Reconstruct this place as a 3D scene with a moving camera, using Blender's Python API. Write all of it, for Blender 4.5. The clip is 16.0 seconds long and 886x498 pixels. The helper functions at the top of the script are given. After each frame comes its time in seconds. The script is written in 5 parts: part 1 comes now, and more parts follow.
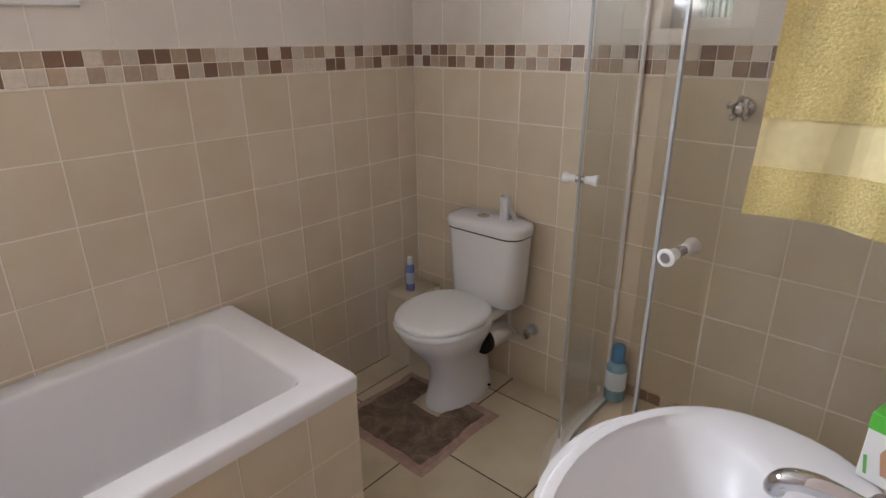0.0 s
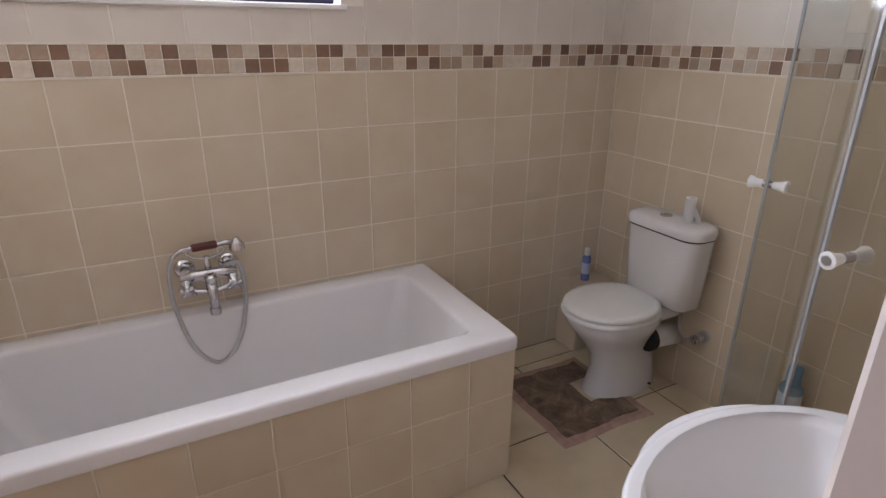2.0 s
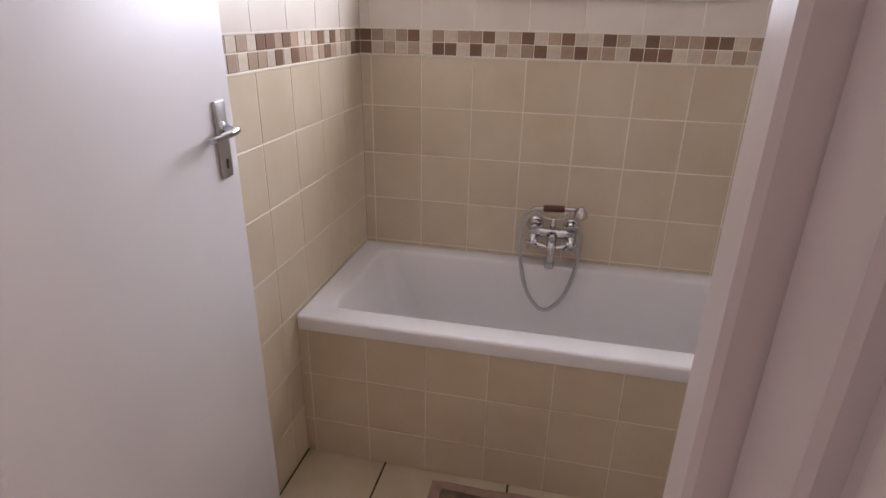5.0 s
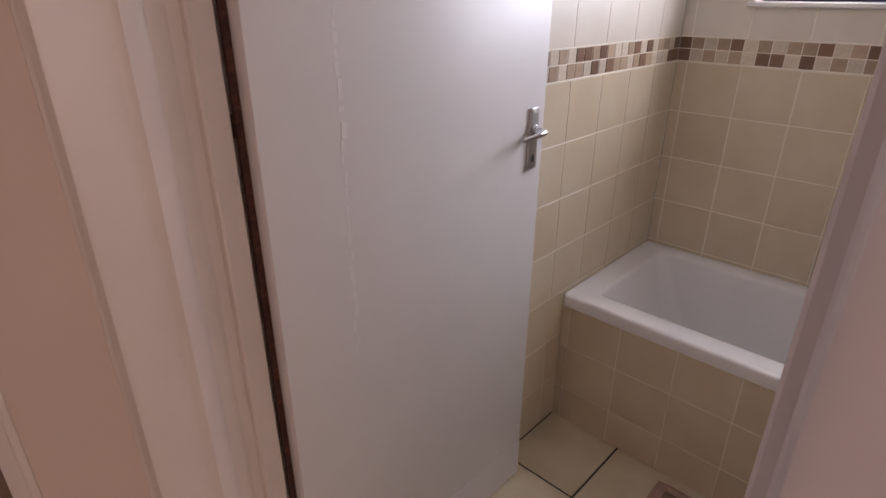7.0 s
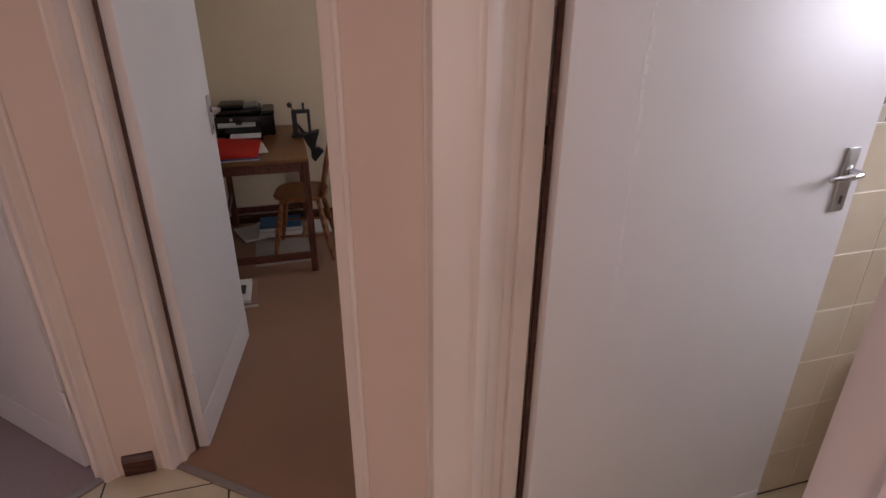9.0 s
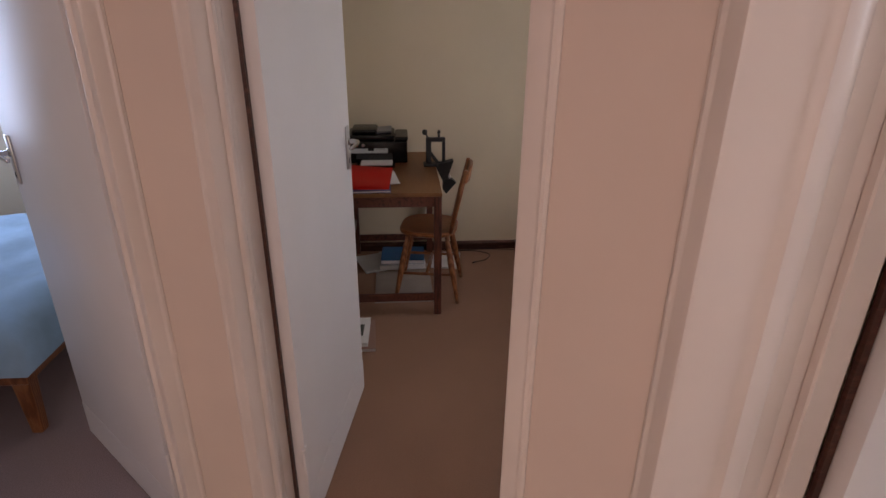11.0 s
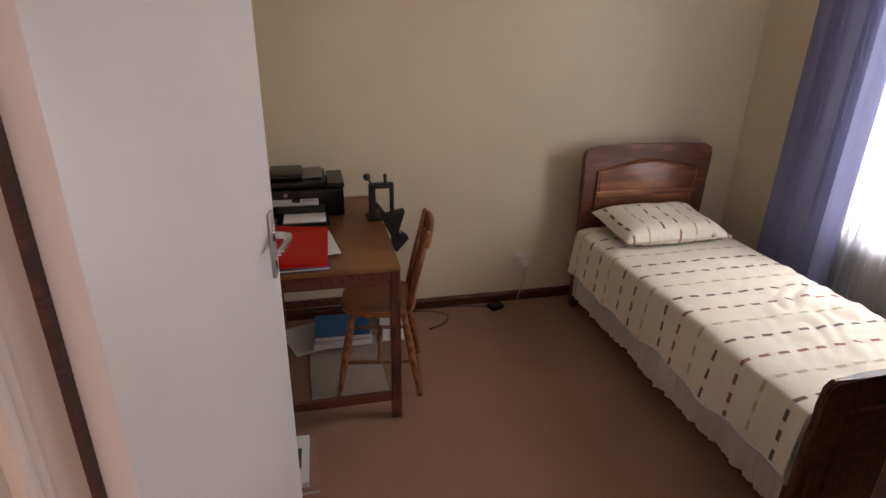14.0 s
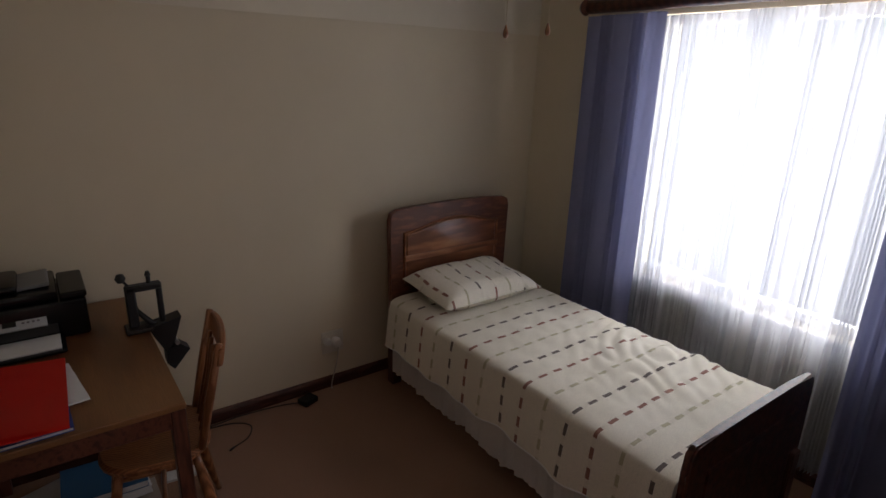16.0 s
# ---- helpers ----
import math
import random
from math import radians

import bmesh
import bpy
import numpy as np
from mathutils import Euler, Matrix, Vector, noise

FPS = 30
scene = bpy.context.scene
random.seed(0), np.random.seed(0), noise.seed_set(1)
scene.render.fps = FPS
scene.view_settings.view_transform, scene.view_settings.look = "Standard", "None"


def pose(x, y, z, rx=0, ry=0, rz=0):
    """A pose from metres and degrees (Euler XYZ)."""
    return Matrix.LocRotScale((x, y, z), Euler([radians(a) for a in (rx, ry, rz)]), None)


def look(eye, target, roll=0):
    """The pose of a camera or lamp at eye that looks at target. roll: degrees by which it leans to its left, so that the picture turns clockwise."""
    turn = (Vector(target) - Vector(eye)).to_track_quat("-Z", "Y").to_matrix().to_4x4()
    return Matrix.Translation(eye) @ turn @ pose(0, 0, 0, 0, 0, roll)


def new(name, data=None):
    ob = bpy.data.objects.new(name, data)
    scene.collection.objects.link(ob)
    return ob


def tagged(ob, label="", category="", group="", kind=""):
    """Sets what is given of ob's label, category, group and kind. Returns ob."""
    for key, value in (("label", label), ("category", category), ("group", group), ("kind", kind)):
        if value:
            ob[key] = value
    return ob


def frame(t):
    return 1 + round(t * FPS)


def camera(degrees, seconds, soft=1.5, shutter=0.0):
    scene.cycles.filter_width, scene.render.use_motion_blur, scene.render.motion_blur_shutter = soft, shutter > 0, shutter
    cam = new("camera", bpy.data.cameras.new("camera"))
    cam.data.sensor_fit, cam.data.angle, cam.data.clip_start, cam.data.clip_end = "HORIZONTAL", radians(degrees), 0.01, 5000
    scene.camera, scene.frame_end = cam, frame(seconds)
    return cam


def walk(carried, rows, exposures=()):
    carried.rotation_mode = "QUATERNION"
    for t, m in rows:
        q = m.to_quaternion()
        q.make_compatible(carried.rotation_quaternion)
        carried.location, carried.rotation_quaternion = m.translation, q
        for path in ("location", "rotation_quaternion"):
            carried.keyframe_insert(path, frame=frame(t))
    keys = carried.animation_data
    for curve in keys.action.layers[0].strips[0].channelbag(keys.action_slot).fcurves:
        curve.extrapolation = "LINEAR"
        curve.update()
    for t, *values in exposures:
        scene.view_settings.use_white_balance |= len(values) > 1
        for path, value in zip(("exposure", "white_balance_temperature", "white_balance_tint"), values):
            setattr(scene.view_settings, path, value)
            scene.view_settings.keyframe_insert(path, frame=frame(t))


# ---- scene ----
cam = camera(76.4, 16.0)
PATH = [
    (0, (0.802, -1.877, 1.526), (2.206, -0.638, 0.823), -0.4),
    (0.5, (0.782, -1.913, 1.53), (2.064, -0.546, 0.83), -0.5),
    (1, (0.753, -1.953, 1.524), (1.875, -0.454, 0.821), -0.0),
    (1.5, (0.728, -2.004, 1.536), (1.718, -0.417, 0.827), 0.2),
    (2, (0.703, -2.087, 1.528), (1.58, -0.435, 0.822), 0.4),
    (2.5, (0.696, -2.172, 1.518), (1.43, -0.451, 0.812), 0.6),
    (3, (0.691, -2.208, 1.485), (1.281, -0.424, 0.799), 0.8),
    (3.5, (0.702, -2.222, 1.501), (1.068, -0.387, 0.793), 1.1),
    (3.7, (0.709, -2.241, 1.496), (0.98, -0.392, 0.784), 1.4),
    (5.8, (0.918, -2.337, 1.599), (0.166, -0.676, 0.776), 0.2),
    (6, (0.917, -2.367, 1.605), (0.089, -0.747, 0.776), 0.2),
    (6.5, (0.956, -2.436, 1.636), (-0.091, -0.95, 0.802), 0.3),
    (7, (0.991, -2.457, 1.653), (-0.264, -1.136, 0.828), 0.2),
    (7.5, (1.036, -2.477, 1.674), (-0.391, -1.342, 0.852), 0.4),
    (8, (1.114, -2.511, 1.701), (-0.467, -1.607, 0.874), 0.5),
    (8.5, (1.159, -2.537, 1.721), (-0.518, -1.842, 0.882), 0.3),
    (9, (1.169, -2.552, 1.728), (-0.579, -2.052, 0.896), 0.3),
    (9.5, (1.124, -2.552, 1.704), (-0.679, -2.252, 0.892), -0.1),
    (9.7, (1.086, -2.542, 1.689), (-0.732, -2.316, 0.888), -0.1),
    (11.8, (0.439, -2.695, 1.767), (-1.398, -2.56, 0.988), 0.5),
    (12, (0.384, -2.691, 1.772), (-1.452, -2.553, 0.992), 0.5),
    (12.5, (0.245, -2.704, 1.767), (-1.59, -2.555, 0.984), 0.4),
    (13, (0.098, -2.731, 1.785), (-1.731, -2.553, 0.995), 0.7),
    (13.5, (-0.03, -2.751, 1.736), (-1.855, -2.484, 0.965), 0.8),
    (14, (-0.202, -2.746, 1.76), (-1.999, -2.319, 0.991), 1.1),
    (14.5, (-0.314, -2.761, 1.758), (-2.078, -2.185, 1.012), 1.3),
    (15, (-0.51, -2.786, 1.774), (-2.178, -1.939, 1.067), 2.0),
    (15.5, (-0.521, -2.719, 1.766), (-2.129, -1.724, 1.116), 1.5),
    (16, (-0.664, -2.685, 1.783), (-2.198, -1.555, 1.176), 1.8),
]
walk(cam, [(t, look(eye, target, roll)) for t, eye, target, roll in PATH],
     ((0, 0.07, 6200, 12), (2.5, 0.02, 6000, 15), (3.5, 0.05, 6100, 15), (6, -0.46, 6400, 22), (7, -0.56, 6400, 20), (9, -0.4, 6350, 20), (9.7, -0.3, 6250, 17),
      (12.5, 0.02, 6450, 19), (13.5, 0.22, 6500, 18), (14, 0.18, 6550, 18), (14.5, -0.1, 6400, 16), (15, -0.42, 6250, 15), (15.5, -0.65, 6200, 15), (16, -1.02, 6150, 15)))

# ---- light of the place, plus an added hall fill ----
world = bpy.data.worlds.new("world")
scene.world = world
world.use_nodes = True
_wn = world.node_tree.nodes
_sky = _wn.new("ShaderNodeTexSky")
_sky.sky_type = "NISHITA"
_sky.sun_disc = False
_sky.sun_elevation = radians(48)
_sky.sun_rotation = radians(200)
world.node_tree.links.new(_sky.outputs[0], _wn["Background"].inputs[0])
_wn["Background"].inputs[1].default_value = 0.1

sun = new("sun", bpy.data.lights.new("sun", "SUN"))
sun.data.energy, sun.data.angle, sun.data.color = 2.5, radians(0.5), (1.0, 0.95, 0.88)
sun.matrix_basis = look((0, -20, 24), (3, 0, 0))


def area_light(name, at, target, w, h, watts, colour):
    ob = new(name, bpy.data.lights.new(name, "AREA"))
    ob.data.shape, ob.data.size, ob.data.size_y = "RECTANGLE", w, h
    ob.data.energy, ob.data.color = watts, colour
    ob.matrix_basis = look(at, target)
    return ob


area_light("bedroom_window_light", (-1.915, 0.24, 1.40), (-1.915, -1, 1.40), 1.3, 1.42, 111, (1.0, 0.97, 0.93))
area_light("bathroom_window_light", (0.83, 0.24, 1.92), (0.83, -1, 1.92), 1.1, 0.60, 55, (0.875, 0.92, 1.0))
area_light("shower_window_light", (2.95, -1.225, 1.9), (2.0, -1.225, 1.9), 0.3, 0.5, 3, (0.95, 0.97, 1.0))
area_light("spare_room_window_light", (-2.9, -5.7, 1.5), (-1.5, -4.5, 1.0), 1.4, 1.2, 55, (0.62, 0.74, 1.0))
# unseen warm fill, added to brighten the hall; no opening stands behind it
area_light("living_room_light", (3.15, -3.2, 1.5), (0, -3.0, 1.2), 1.5, 1.9, 34, (1.0, 0.825, 0.74))

# ---- materials ----


class Mat:
    """A small helper to wire node materials."""

    def __init__(self, name, colour=(0.5, 0.5, 0.5), rough=0.5, metal=0.0, **sockets):
        self.m = bpy.data.materials.new(name)
        self.m.use_nodes = True
        self.t = self.m.node_tree
        self.b = self.t.nodes["Principled BSDF"]
        self.b.inputs["Base Color"].default_value = (*colour, 1)
        self.b.inputs["Roughness"].default_value = rough
        self.b.inputs["Metallic"].default_value = metal
        for k, v in sockets.items():
            self.b.inputs[k.replace("_", " ")].default_value = v
        self.co = None

    def n(self, kind, **inputs):
        node = self.t.nodes.new("ShaderNode" + kind)
        for k, v in inputs.items():
            s = node.inputs[k.replace("_", " ")]
            if isinstance(v, bpy.types.NodeSocket):
                self.t.links.new(v, s)
            else:
                s.default_value = v
        return node

    def coords(self, sx=1, sy=1, sz=1):
        mp = self.n("Mapping")
        mp.inputs["Scale"].default_value = (sx, sy, sz)
        self.t.links.new(self.n("TexCoord").outputs["Object"], mp.inputs["Vector"])
        return mp.outputs[0]

    def noise(self, scale, detail=4, vec=None, rough=0.55, dist=0.0):
        nd = self.n("TexNoise", Scale=scale, Detail=detail, Roughness=rough, Distortion=dist)
        self.t.links.new(vec or self.coords(), nd.inputs["Vector"])
        return nd.outputs["Fac"]

    def ramp(self, fac, *stops, constant=False):
        r = self.n("ValToRGB")
        if constant:
            r.color_ramp.interpolation = "CONSTANT"
        el = r.color_ramp.elements
        while len(el) < len(stops):
            el.new(0.5)
        for e, (p, c) in zip(el, stops):
            e.position, e.color = p, (*c, 1)
        self.t.links.new(fac, r.inputs[0])
        return r.outputs[0]

    def mix(self, fac, a, b, mode="MIX"):
        x = self.t.nodes.new("ShaderNodeMix")
        x.data_type, x.blend_type = "RGBA", mode
        for s, v in ((x.inputs[0], fac), (x.inputs[6], a), (x.inputs[7], b)):
            if isinstance(v, bpy.types.NodeSocket):
                self.t.links.new(v, s)
            elif isinstance(v, (int, float)):
                s.default_value = v
            else:
                s.default_value = (*v, 1)
        return x.outputs[2]

    def random(self):
        return self.n("ObjectInfo").outputs["Random"]

    def set(self, socket, out):
        self.t.links.new(out, self.b.inputs[socket])
        return self

    def bump(self, height, strength=0.2, distance=0.01):
        bp = self.n("Bump", Strength=strength, Distance=distance)
        self.t.links.new(height, bp.inputs["Height"])
        self.t.links.new(bp.outputs[0], self.b.inputs["Normal"])
        return self


def rnd_map(m, fac, lo, hi):
    r = m.n("MapRange")
    m.t.links.new(fac, r.inputs[0])
    r.inputs[3].default_value, r.inputs[4].default_value = lo, hi
    return r.outputs[0]


def paint(name, colour, rough=0.6, scale=1.3, vary=0.06, bump=0.08):
    m = Mat(name, colour, rough)
    big = m.noise(scale, 4)
    lo = tuple(c * (1 - vary) for c in colour)
    hi = tuple(min(1, c * (1 + vary)) for c in colour)
    m.set("Base Color", m.ramp(big, (0.3, lo), (0.7, hi)))
    m.bump(m.noise(160, 3), bump, 0.002)
    return m.m


def tile_mat(name, a, b, c, rough=0.28, bump=0.12):
    m = Mat(name, a, rough)
    co = m.coords()
    off = m.n("VectorMath")
    off.operation = "ADD"
    m.t.links.new(co, off.inputs[0])
    mul = m.n("Math", Value=0.0)
    mul.operation = "MULTIPLY"
    m.t.links.new(m.random(), mul.inputs[0])
    mul.inputs[1].default_value = 37.0
    m.t.links.new(mul.outputs[0], off.inputs[1])
    cloud = m.noise(6, 3, off.outputs[0], 0.45, 0.0)
    col = m.ramp(cloud, (0.15, a), (0.5, b), (0.85, c))
    shade = m.ramp(m.random(), (0.0, (0.94, 0.93, 0.915)), (1.0, (1.0, 1.0, 1.0)))
    m.set("Base Color", m.mix(1.0, col, shade, "MULTIPLY"))
    m.bump(m.noise(9, 2, off.outputs[0]), bump, 0.002)
    return m.m


WALL_TILE = tile_mat("wall_tile", (0.62, 0.505, 0.365), (0.66, 0.56, 0.42), (0.70, 0.615, 0.485), 0.34)
WALL_TILE_CREAM = tile_mat("wall_tile_upper", (0.66, 0.595, 0.52), (0.72, 0.66, 0.585), (0.76, 0.70, 0.63), 0.34)
FLOOR_TILE = tile_mat("floor_tile", (0.50, 0.415, 0.28), (0.62, 0.53, 0.38), (0.68, 0.60, 0.46), 0.32, 0.2)
GROUT = paint("grout", (0.82, 0.755, 0.665), 0.85, 12, 0.05)
GROUT_DARK = paint("floor_grout", (0.07, 0.055, 0.045), 0.9, 12, 0.3)


def mosaic_mat(name, c, rough=0.35):
    m = Mat(name, c, rough)
    v = m.ramp(m.random(), (0.0, tuple(x * 0.85 for x in c)), (1.0, tuple(min(1, x * 1.12) for x in c)))
    cl = m.ramp(m.noise(60, 4), (0.3, (0.85, 0.83, 0.8)), (0.7, (1, 1, 1)))
    m.set("Base Color", m.mix(1.0, v, cl, "MULTIPLY"))
    m.bump(m.noise(90, 3), 0.2, 0.001)
    return m.m


MOSAICS = {"D": mosaic_mat("mosaic_dark", (0.225, 0.128, 0.08)), "T": mosaic_mat("mosaic_tan", (0.47, 0.35, 0.25)),
           "C": mosaic_mat("mosaic_cream", (0.68, 0.60, 0.50))}
BAND_TRIM = paint("band_trim", (0.76, 0.70, 0.60), 0.3, 20, 0.05)

BED_WALL = paint("bedroom_wall_paint", (0.615, 0.53, 0.39), 0.7, 1.1, 0.05)
HALL_WALL = paint("hall_wall_paint", (0.66, 0.535, 0.465), 0.6, 1.2, 0.05)
CEIL = paint("ceiling_paint", (0.80, 0.77, 0.72), 0.8)
DOOR_PAINT = paint("white_door_paint", (0.70, 0.67, 0.67), 0.42, 2.0, 0.03, 0.05)
FRAME_PAINT = paint("door_frame_paint", (0.72, 0.635, 0.585), 0.35, 3.0, 0.05, 0.05)
WHITE_FRAME = paint("white_window_frame", (0.78, 0.76, 0.74), 0.4)

_m = Mat("carpet", (0.2, 0.14, 0.1), 0.97)
_c1, _c2 = _m.noise(260, 3), _m.noise(2.2, 4)
_m.set("Base Color", _m.mix(1.0, _m.ramp(_c1, (0.25, (0.22, 0.118, 0.072)), (0.75, (0.42, 0.245, 0.16))),
                            _m.ramp(_c2, (0.3, (0.86, 0.86, 0.86)), (0.7, (1, 1, 1))), "MULTIPLY"))
_m.bump(_m.noise(330, 2), 0.8, 0.004)
CARPET = _m.m
_m = Mat("spare_carpet", (0.28, 0.2, 0.2), 0.97)
_m.set("Base Color", _m.ramp(_m.noise(240, 3), (0.25, (0.24, 0.17, 0.17)), (0.75, (0.4, 0.3, 0.3))))
_m.bump(_m.noise(330, 2), 0.8, 0.004)
CARPET_SPARE = _m.m

ACRYLIC = Mat("bath_acrylic", (0.80, 0.78, 0.79), 0.16, Coat_Weight=0.3).m
CERAMIC = Mat("white_ceramic", (0.76, 0.755, 0.765), 0.2, Specular_IOR_Level=0.28).m
CHROME = Mat("chrome", (0.58, 0.58, 0.60), 0.08, 1.0).m
CHROME_DULL = Mat("satin_chrome", (0.55, 0.55, 0.56), 0.32, 1.0).m
WHITE_PLASTIC = Mat("white_plastic", (0.78, 0.78, 0.77), 0.35).m
BLACK_PLASTIC = Mat("black_plastic", (0.007, 0.007, 0.008), 0.25, Specular_IOR_Level=0.4).m
GREY_PLASTIC = Mat("grey_plastic", (0.16, 0.16, 0.17), 0.4).m
GALV = Mat("threshold_metal", (0.32, 0.27, 0.25), 0.45, 0.6).m
BLACK_IRON = Mat("black_cast_iron", (0.011, 0.011, 0.012), 0.5, 0.1).m
RUBBER = Mat("dark_rubber", (0.02, 0.02, 0.02), 0.7).m
PAPER = paint("paper", (0.72, 0.72, 0.72), 0.8, 20, 0.04)


def glass_mat(name, tint, rough=0.02):
    m = bpy.data.materials.new(name)
    m.use_nodes = True
    t = m.node_tree
    out = t.nodes["Material Output"]
    t.nodes.remove(t.nodes["Principled BSDF"])
    tr, gl, fr, mx = (t.nodes.new("ShaderNode" + k) for k in ("BsdfTransparent", "BsdfGlossy", "LayerWeight", "MixShader"))
    tr.inputs[0].default_value = (*tint, 1)
    gl.inputs["Roughness"].default_value = rough
    pw, ad = t.nodes.new("ShaderNodeMath"), t.nodes.new("ShaderNodeMath")
    pw.operation, ad.operation = "POWER", "MULTIPLY_ADD"
    pw.inputs[1].default_value = 4.5
    ad.inputs[1].default_value, ad.inputs[2].default_value = 0.22, 0.03
    t.links.new(fr.outputs["Facing"], pw.inputs[0])
    t.links.new(pw.outputs[0], ad.inputs[0])
    t.links.new(ad.outputs[0], mx.inputs[0])
    t.links.new(tr.outputs[0], mx.inputs[1])
    t.links.new(gl.outputs[0], mx.inputs[2])
    t.links.new(mx.outputs[0], out.inputs[0])
    return m


SHOWER_GLASS = glass_mat("shower_glass", (0.95, 0.946, 0.93), 0.06)
PANE = glass_mat("window_glass", (0.95, 0.97, 0.96))


def wood_mat(name, dark, mid, light, sx=2, sy=14, sz=14, rough=0.35, rings=3.0):
    m = Mat(name, mid, rough)
    co = m.coords(sx, sy, sz)
    warp = m.noise(1.2, 4, co, 0.6, 0.8)
    wave = m.n("TexWave", Scale=rings, Distortion=6.0, Detail=3.0)
    m.t.links.new(co, wave.inputs["Vector"])
    g = m.mix(0.5, warp, wave.outputs["Fac"])
    col = m.ramp(g, (0.25, dark), (0.5, mid), (0.8, light))
    fine = m.ramp(m.noise(10, 6, m.coords(sx * 2, sy * 8, sz * 8)), (0.35, (0.78, 0.78, 0.78)), (0.65, (1, 1, 1)))
    m.set("Base Color", m.mix(1.0, col, fine, "MULTIPLY"))
    m.set("Roughness", rnd_map(m, warp, rough - 0.06, rough + 0.12))
    m.bump(m.noise(10, 4, m.coords(sx * 2, sy * 8, sz * 8)), 0.1, 0.002)
    return m.m


MAHOGANY = wood_mat("dark_mahogany", (0.045, 0.013, 0.008), (0.085, 0.025, 0.015), (0.14, 0.045, 0.025))
MAHOGANY_V = wood_mat("dark_mahogany_upright", (0.045, 0.013, 0.008), (0.085, 0.025, 0.015), (0.14, 0.045, 0.025), 14, 14, 2)
HEAD_RED = wood_mat("reddish_headboard_wood", (0.10, 0.03, 0.015), (0.17, 0.055, 0.025), (0.24, 0.085, 0.04), 10, 2, 10)
HEAD_PANEL = wood_mat("figured_panel_wood", (0.14, 0.045, 0.018), (0.27, 0.10, 0.04), (0.42, 0.19, 0.085), 8, 1.2, 7, 0.3, 1.6)
DESK_TOP = wood_mat("desk_top_wood", (0.14, 0.055, 0.018), (0.20, 0.085, 0.028), (0.26, 0.12, 0.042), 0.5, 5, 5, 0.4, 0.8)
CHAIR_WOOD = wood_mat("chair_pine", (0.17, 0.058, 0.02), (0.26, 0.095, 0.033), (0.36, 0.15, 0.06), 9, 9, 2.5)
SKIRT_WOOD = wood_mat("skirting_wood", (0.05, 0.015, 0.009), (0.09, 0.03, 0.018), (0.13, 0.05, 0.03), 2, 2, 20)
DARK_WARDROBE = wood_mat("dark_wardrobe_wood", (0.050, 0.014, 0.010), (0.062, 0.018, 0.013), (0.075, 0.023, 0.016), 6, 6, 0.8, 0.4)

# ---- mesh helpers ----


def part(name, bm, material, parent=None, label="", smooth=False, kind=""):
    me = bpy.data.meshes.new(name)
    bmesh.ops.recalc_face_normals(bm, faces=bm.faces)
    bm.to_mesh(me)
    bm.free()
    for mt in (material if isinstance(material, (list, tuple)) else [material]):
        me.materials.append(mt)
    if smooth:
        me.shade_smooth()
        if smooth is not True:
            me.set_sharp_from_angle(angle=radians(smooth))
    ob = new(name, me)
    if parent:
        ob.parent = parent
    return tagged(ob, label, kind=kind)


def thing(name, label, category, at=(0, 0, 0), rz=0.0, group=""):
    ob = new(name)
    ob.matrix_basis = pose(*at, 0, 0, rz)
    ob.empty_display_size = 0.1
    return tagged(ob, label, category, group)


def structure(name, bm, material, label="", smooth=False):
    ob = part(name, bm, material, None, label, smooth, "structure")
    return ob


def box(bm, x0, x1, y0, y1, z0, z1, bevel=0.0, m=None, seg=1, mat=0):
    """A box in a bmesh; m: a matrix on it."""
    mm = Matrix.Translation(((x0 + x1) / 2, (y0 + y1) / 2, (z0 + z1) / 2)) @ Matrix.Diagonal((abs(x1 - x0), abs(y1 - y0), abs(z1 - z0), 1))
    vs = bmesh.ops.create_cube(bm, size=1, matrix=(m @ mm) if m else mm)["verts"]
    if mat:
        for f in {f for v in vs for f in v.link_faces}:
            f.material_index = mat
    if bevel:
        es = list({e for v in vs for e in v.link_edges})
        bmesh.ops.bevel(bm, geom=es, offset=bevel, segments=seg, affect="EDGES", profile=0.5)
    return bm


def B(*args, **kw):
    return box(bmesh.new(), *args, **kw)


def tube(bm, pts, r, seg=10, cap=True):
    """A round bar through points; r: one radius or one per point."""
    pts = [Vector(p) for p in pts]
    rs = r if isinstance(r, (list, tuple)) else [r] * len(pts)
    rings, side = [], None
    for i, p in enumerate(pts):
        d = (pts[min(i + 1, len(pts) - 1)] - pts[max(i - 1, 0)]).normalized()
        if side is None:
            side = d.orthogonal().normalized()
        side = (side - d * side.dot(d)).normalized()
        up = d.cross(side)
        rings.append([bm.verts.new(p + (side * math.cos(a) + up * math.sin(a)) * rs[i])
                      for a in (2 * math.pi * k / seg for k in range(seg))])
    for a, b in zip(rings, rings[1:]):
        for k in range(seg):
            bm.faces.new((a[k], a[(k + 1) % seg], b[(k + 1) % seg], b[k]))
    if cap:
        bm.faces.new(rings[0][::-1])
        bm.faces.new(rings[-1])
    return bm


def T(pts, r, seg=10, cap=True):
    return tube(bmesh.new(), pts, r, seg, cap)


def loft(bm, loops, cap0=True, cap1=True, closed=True):
    """Skin between loops of equal length."""
    rings = [[bm.verts.new(p) for p in lp] for lp in loops]
    n = len(rings[0])
    for a, b in zip(rings, rings[1:]):
        for k in range(n if closed else n - 1):
            bm.faces.new((a[k], a[(k + 1) % n], b[(k + 1) % n], b[k]))
    if cap0:
        bm.faces.new(rings[0][::-1])
    if cap1:
        bm.faces.new(rings[-1])
    return bm


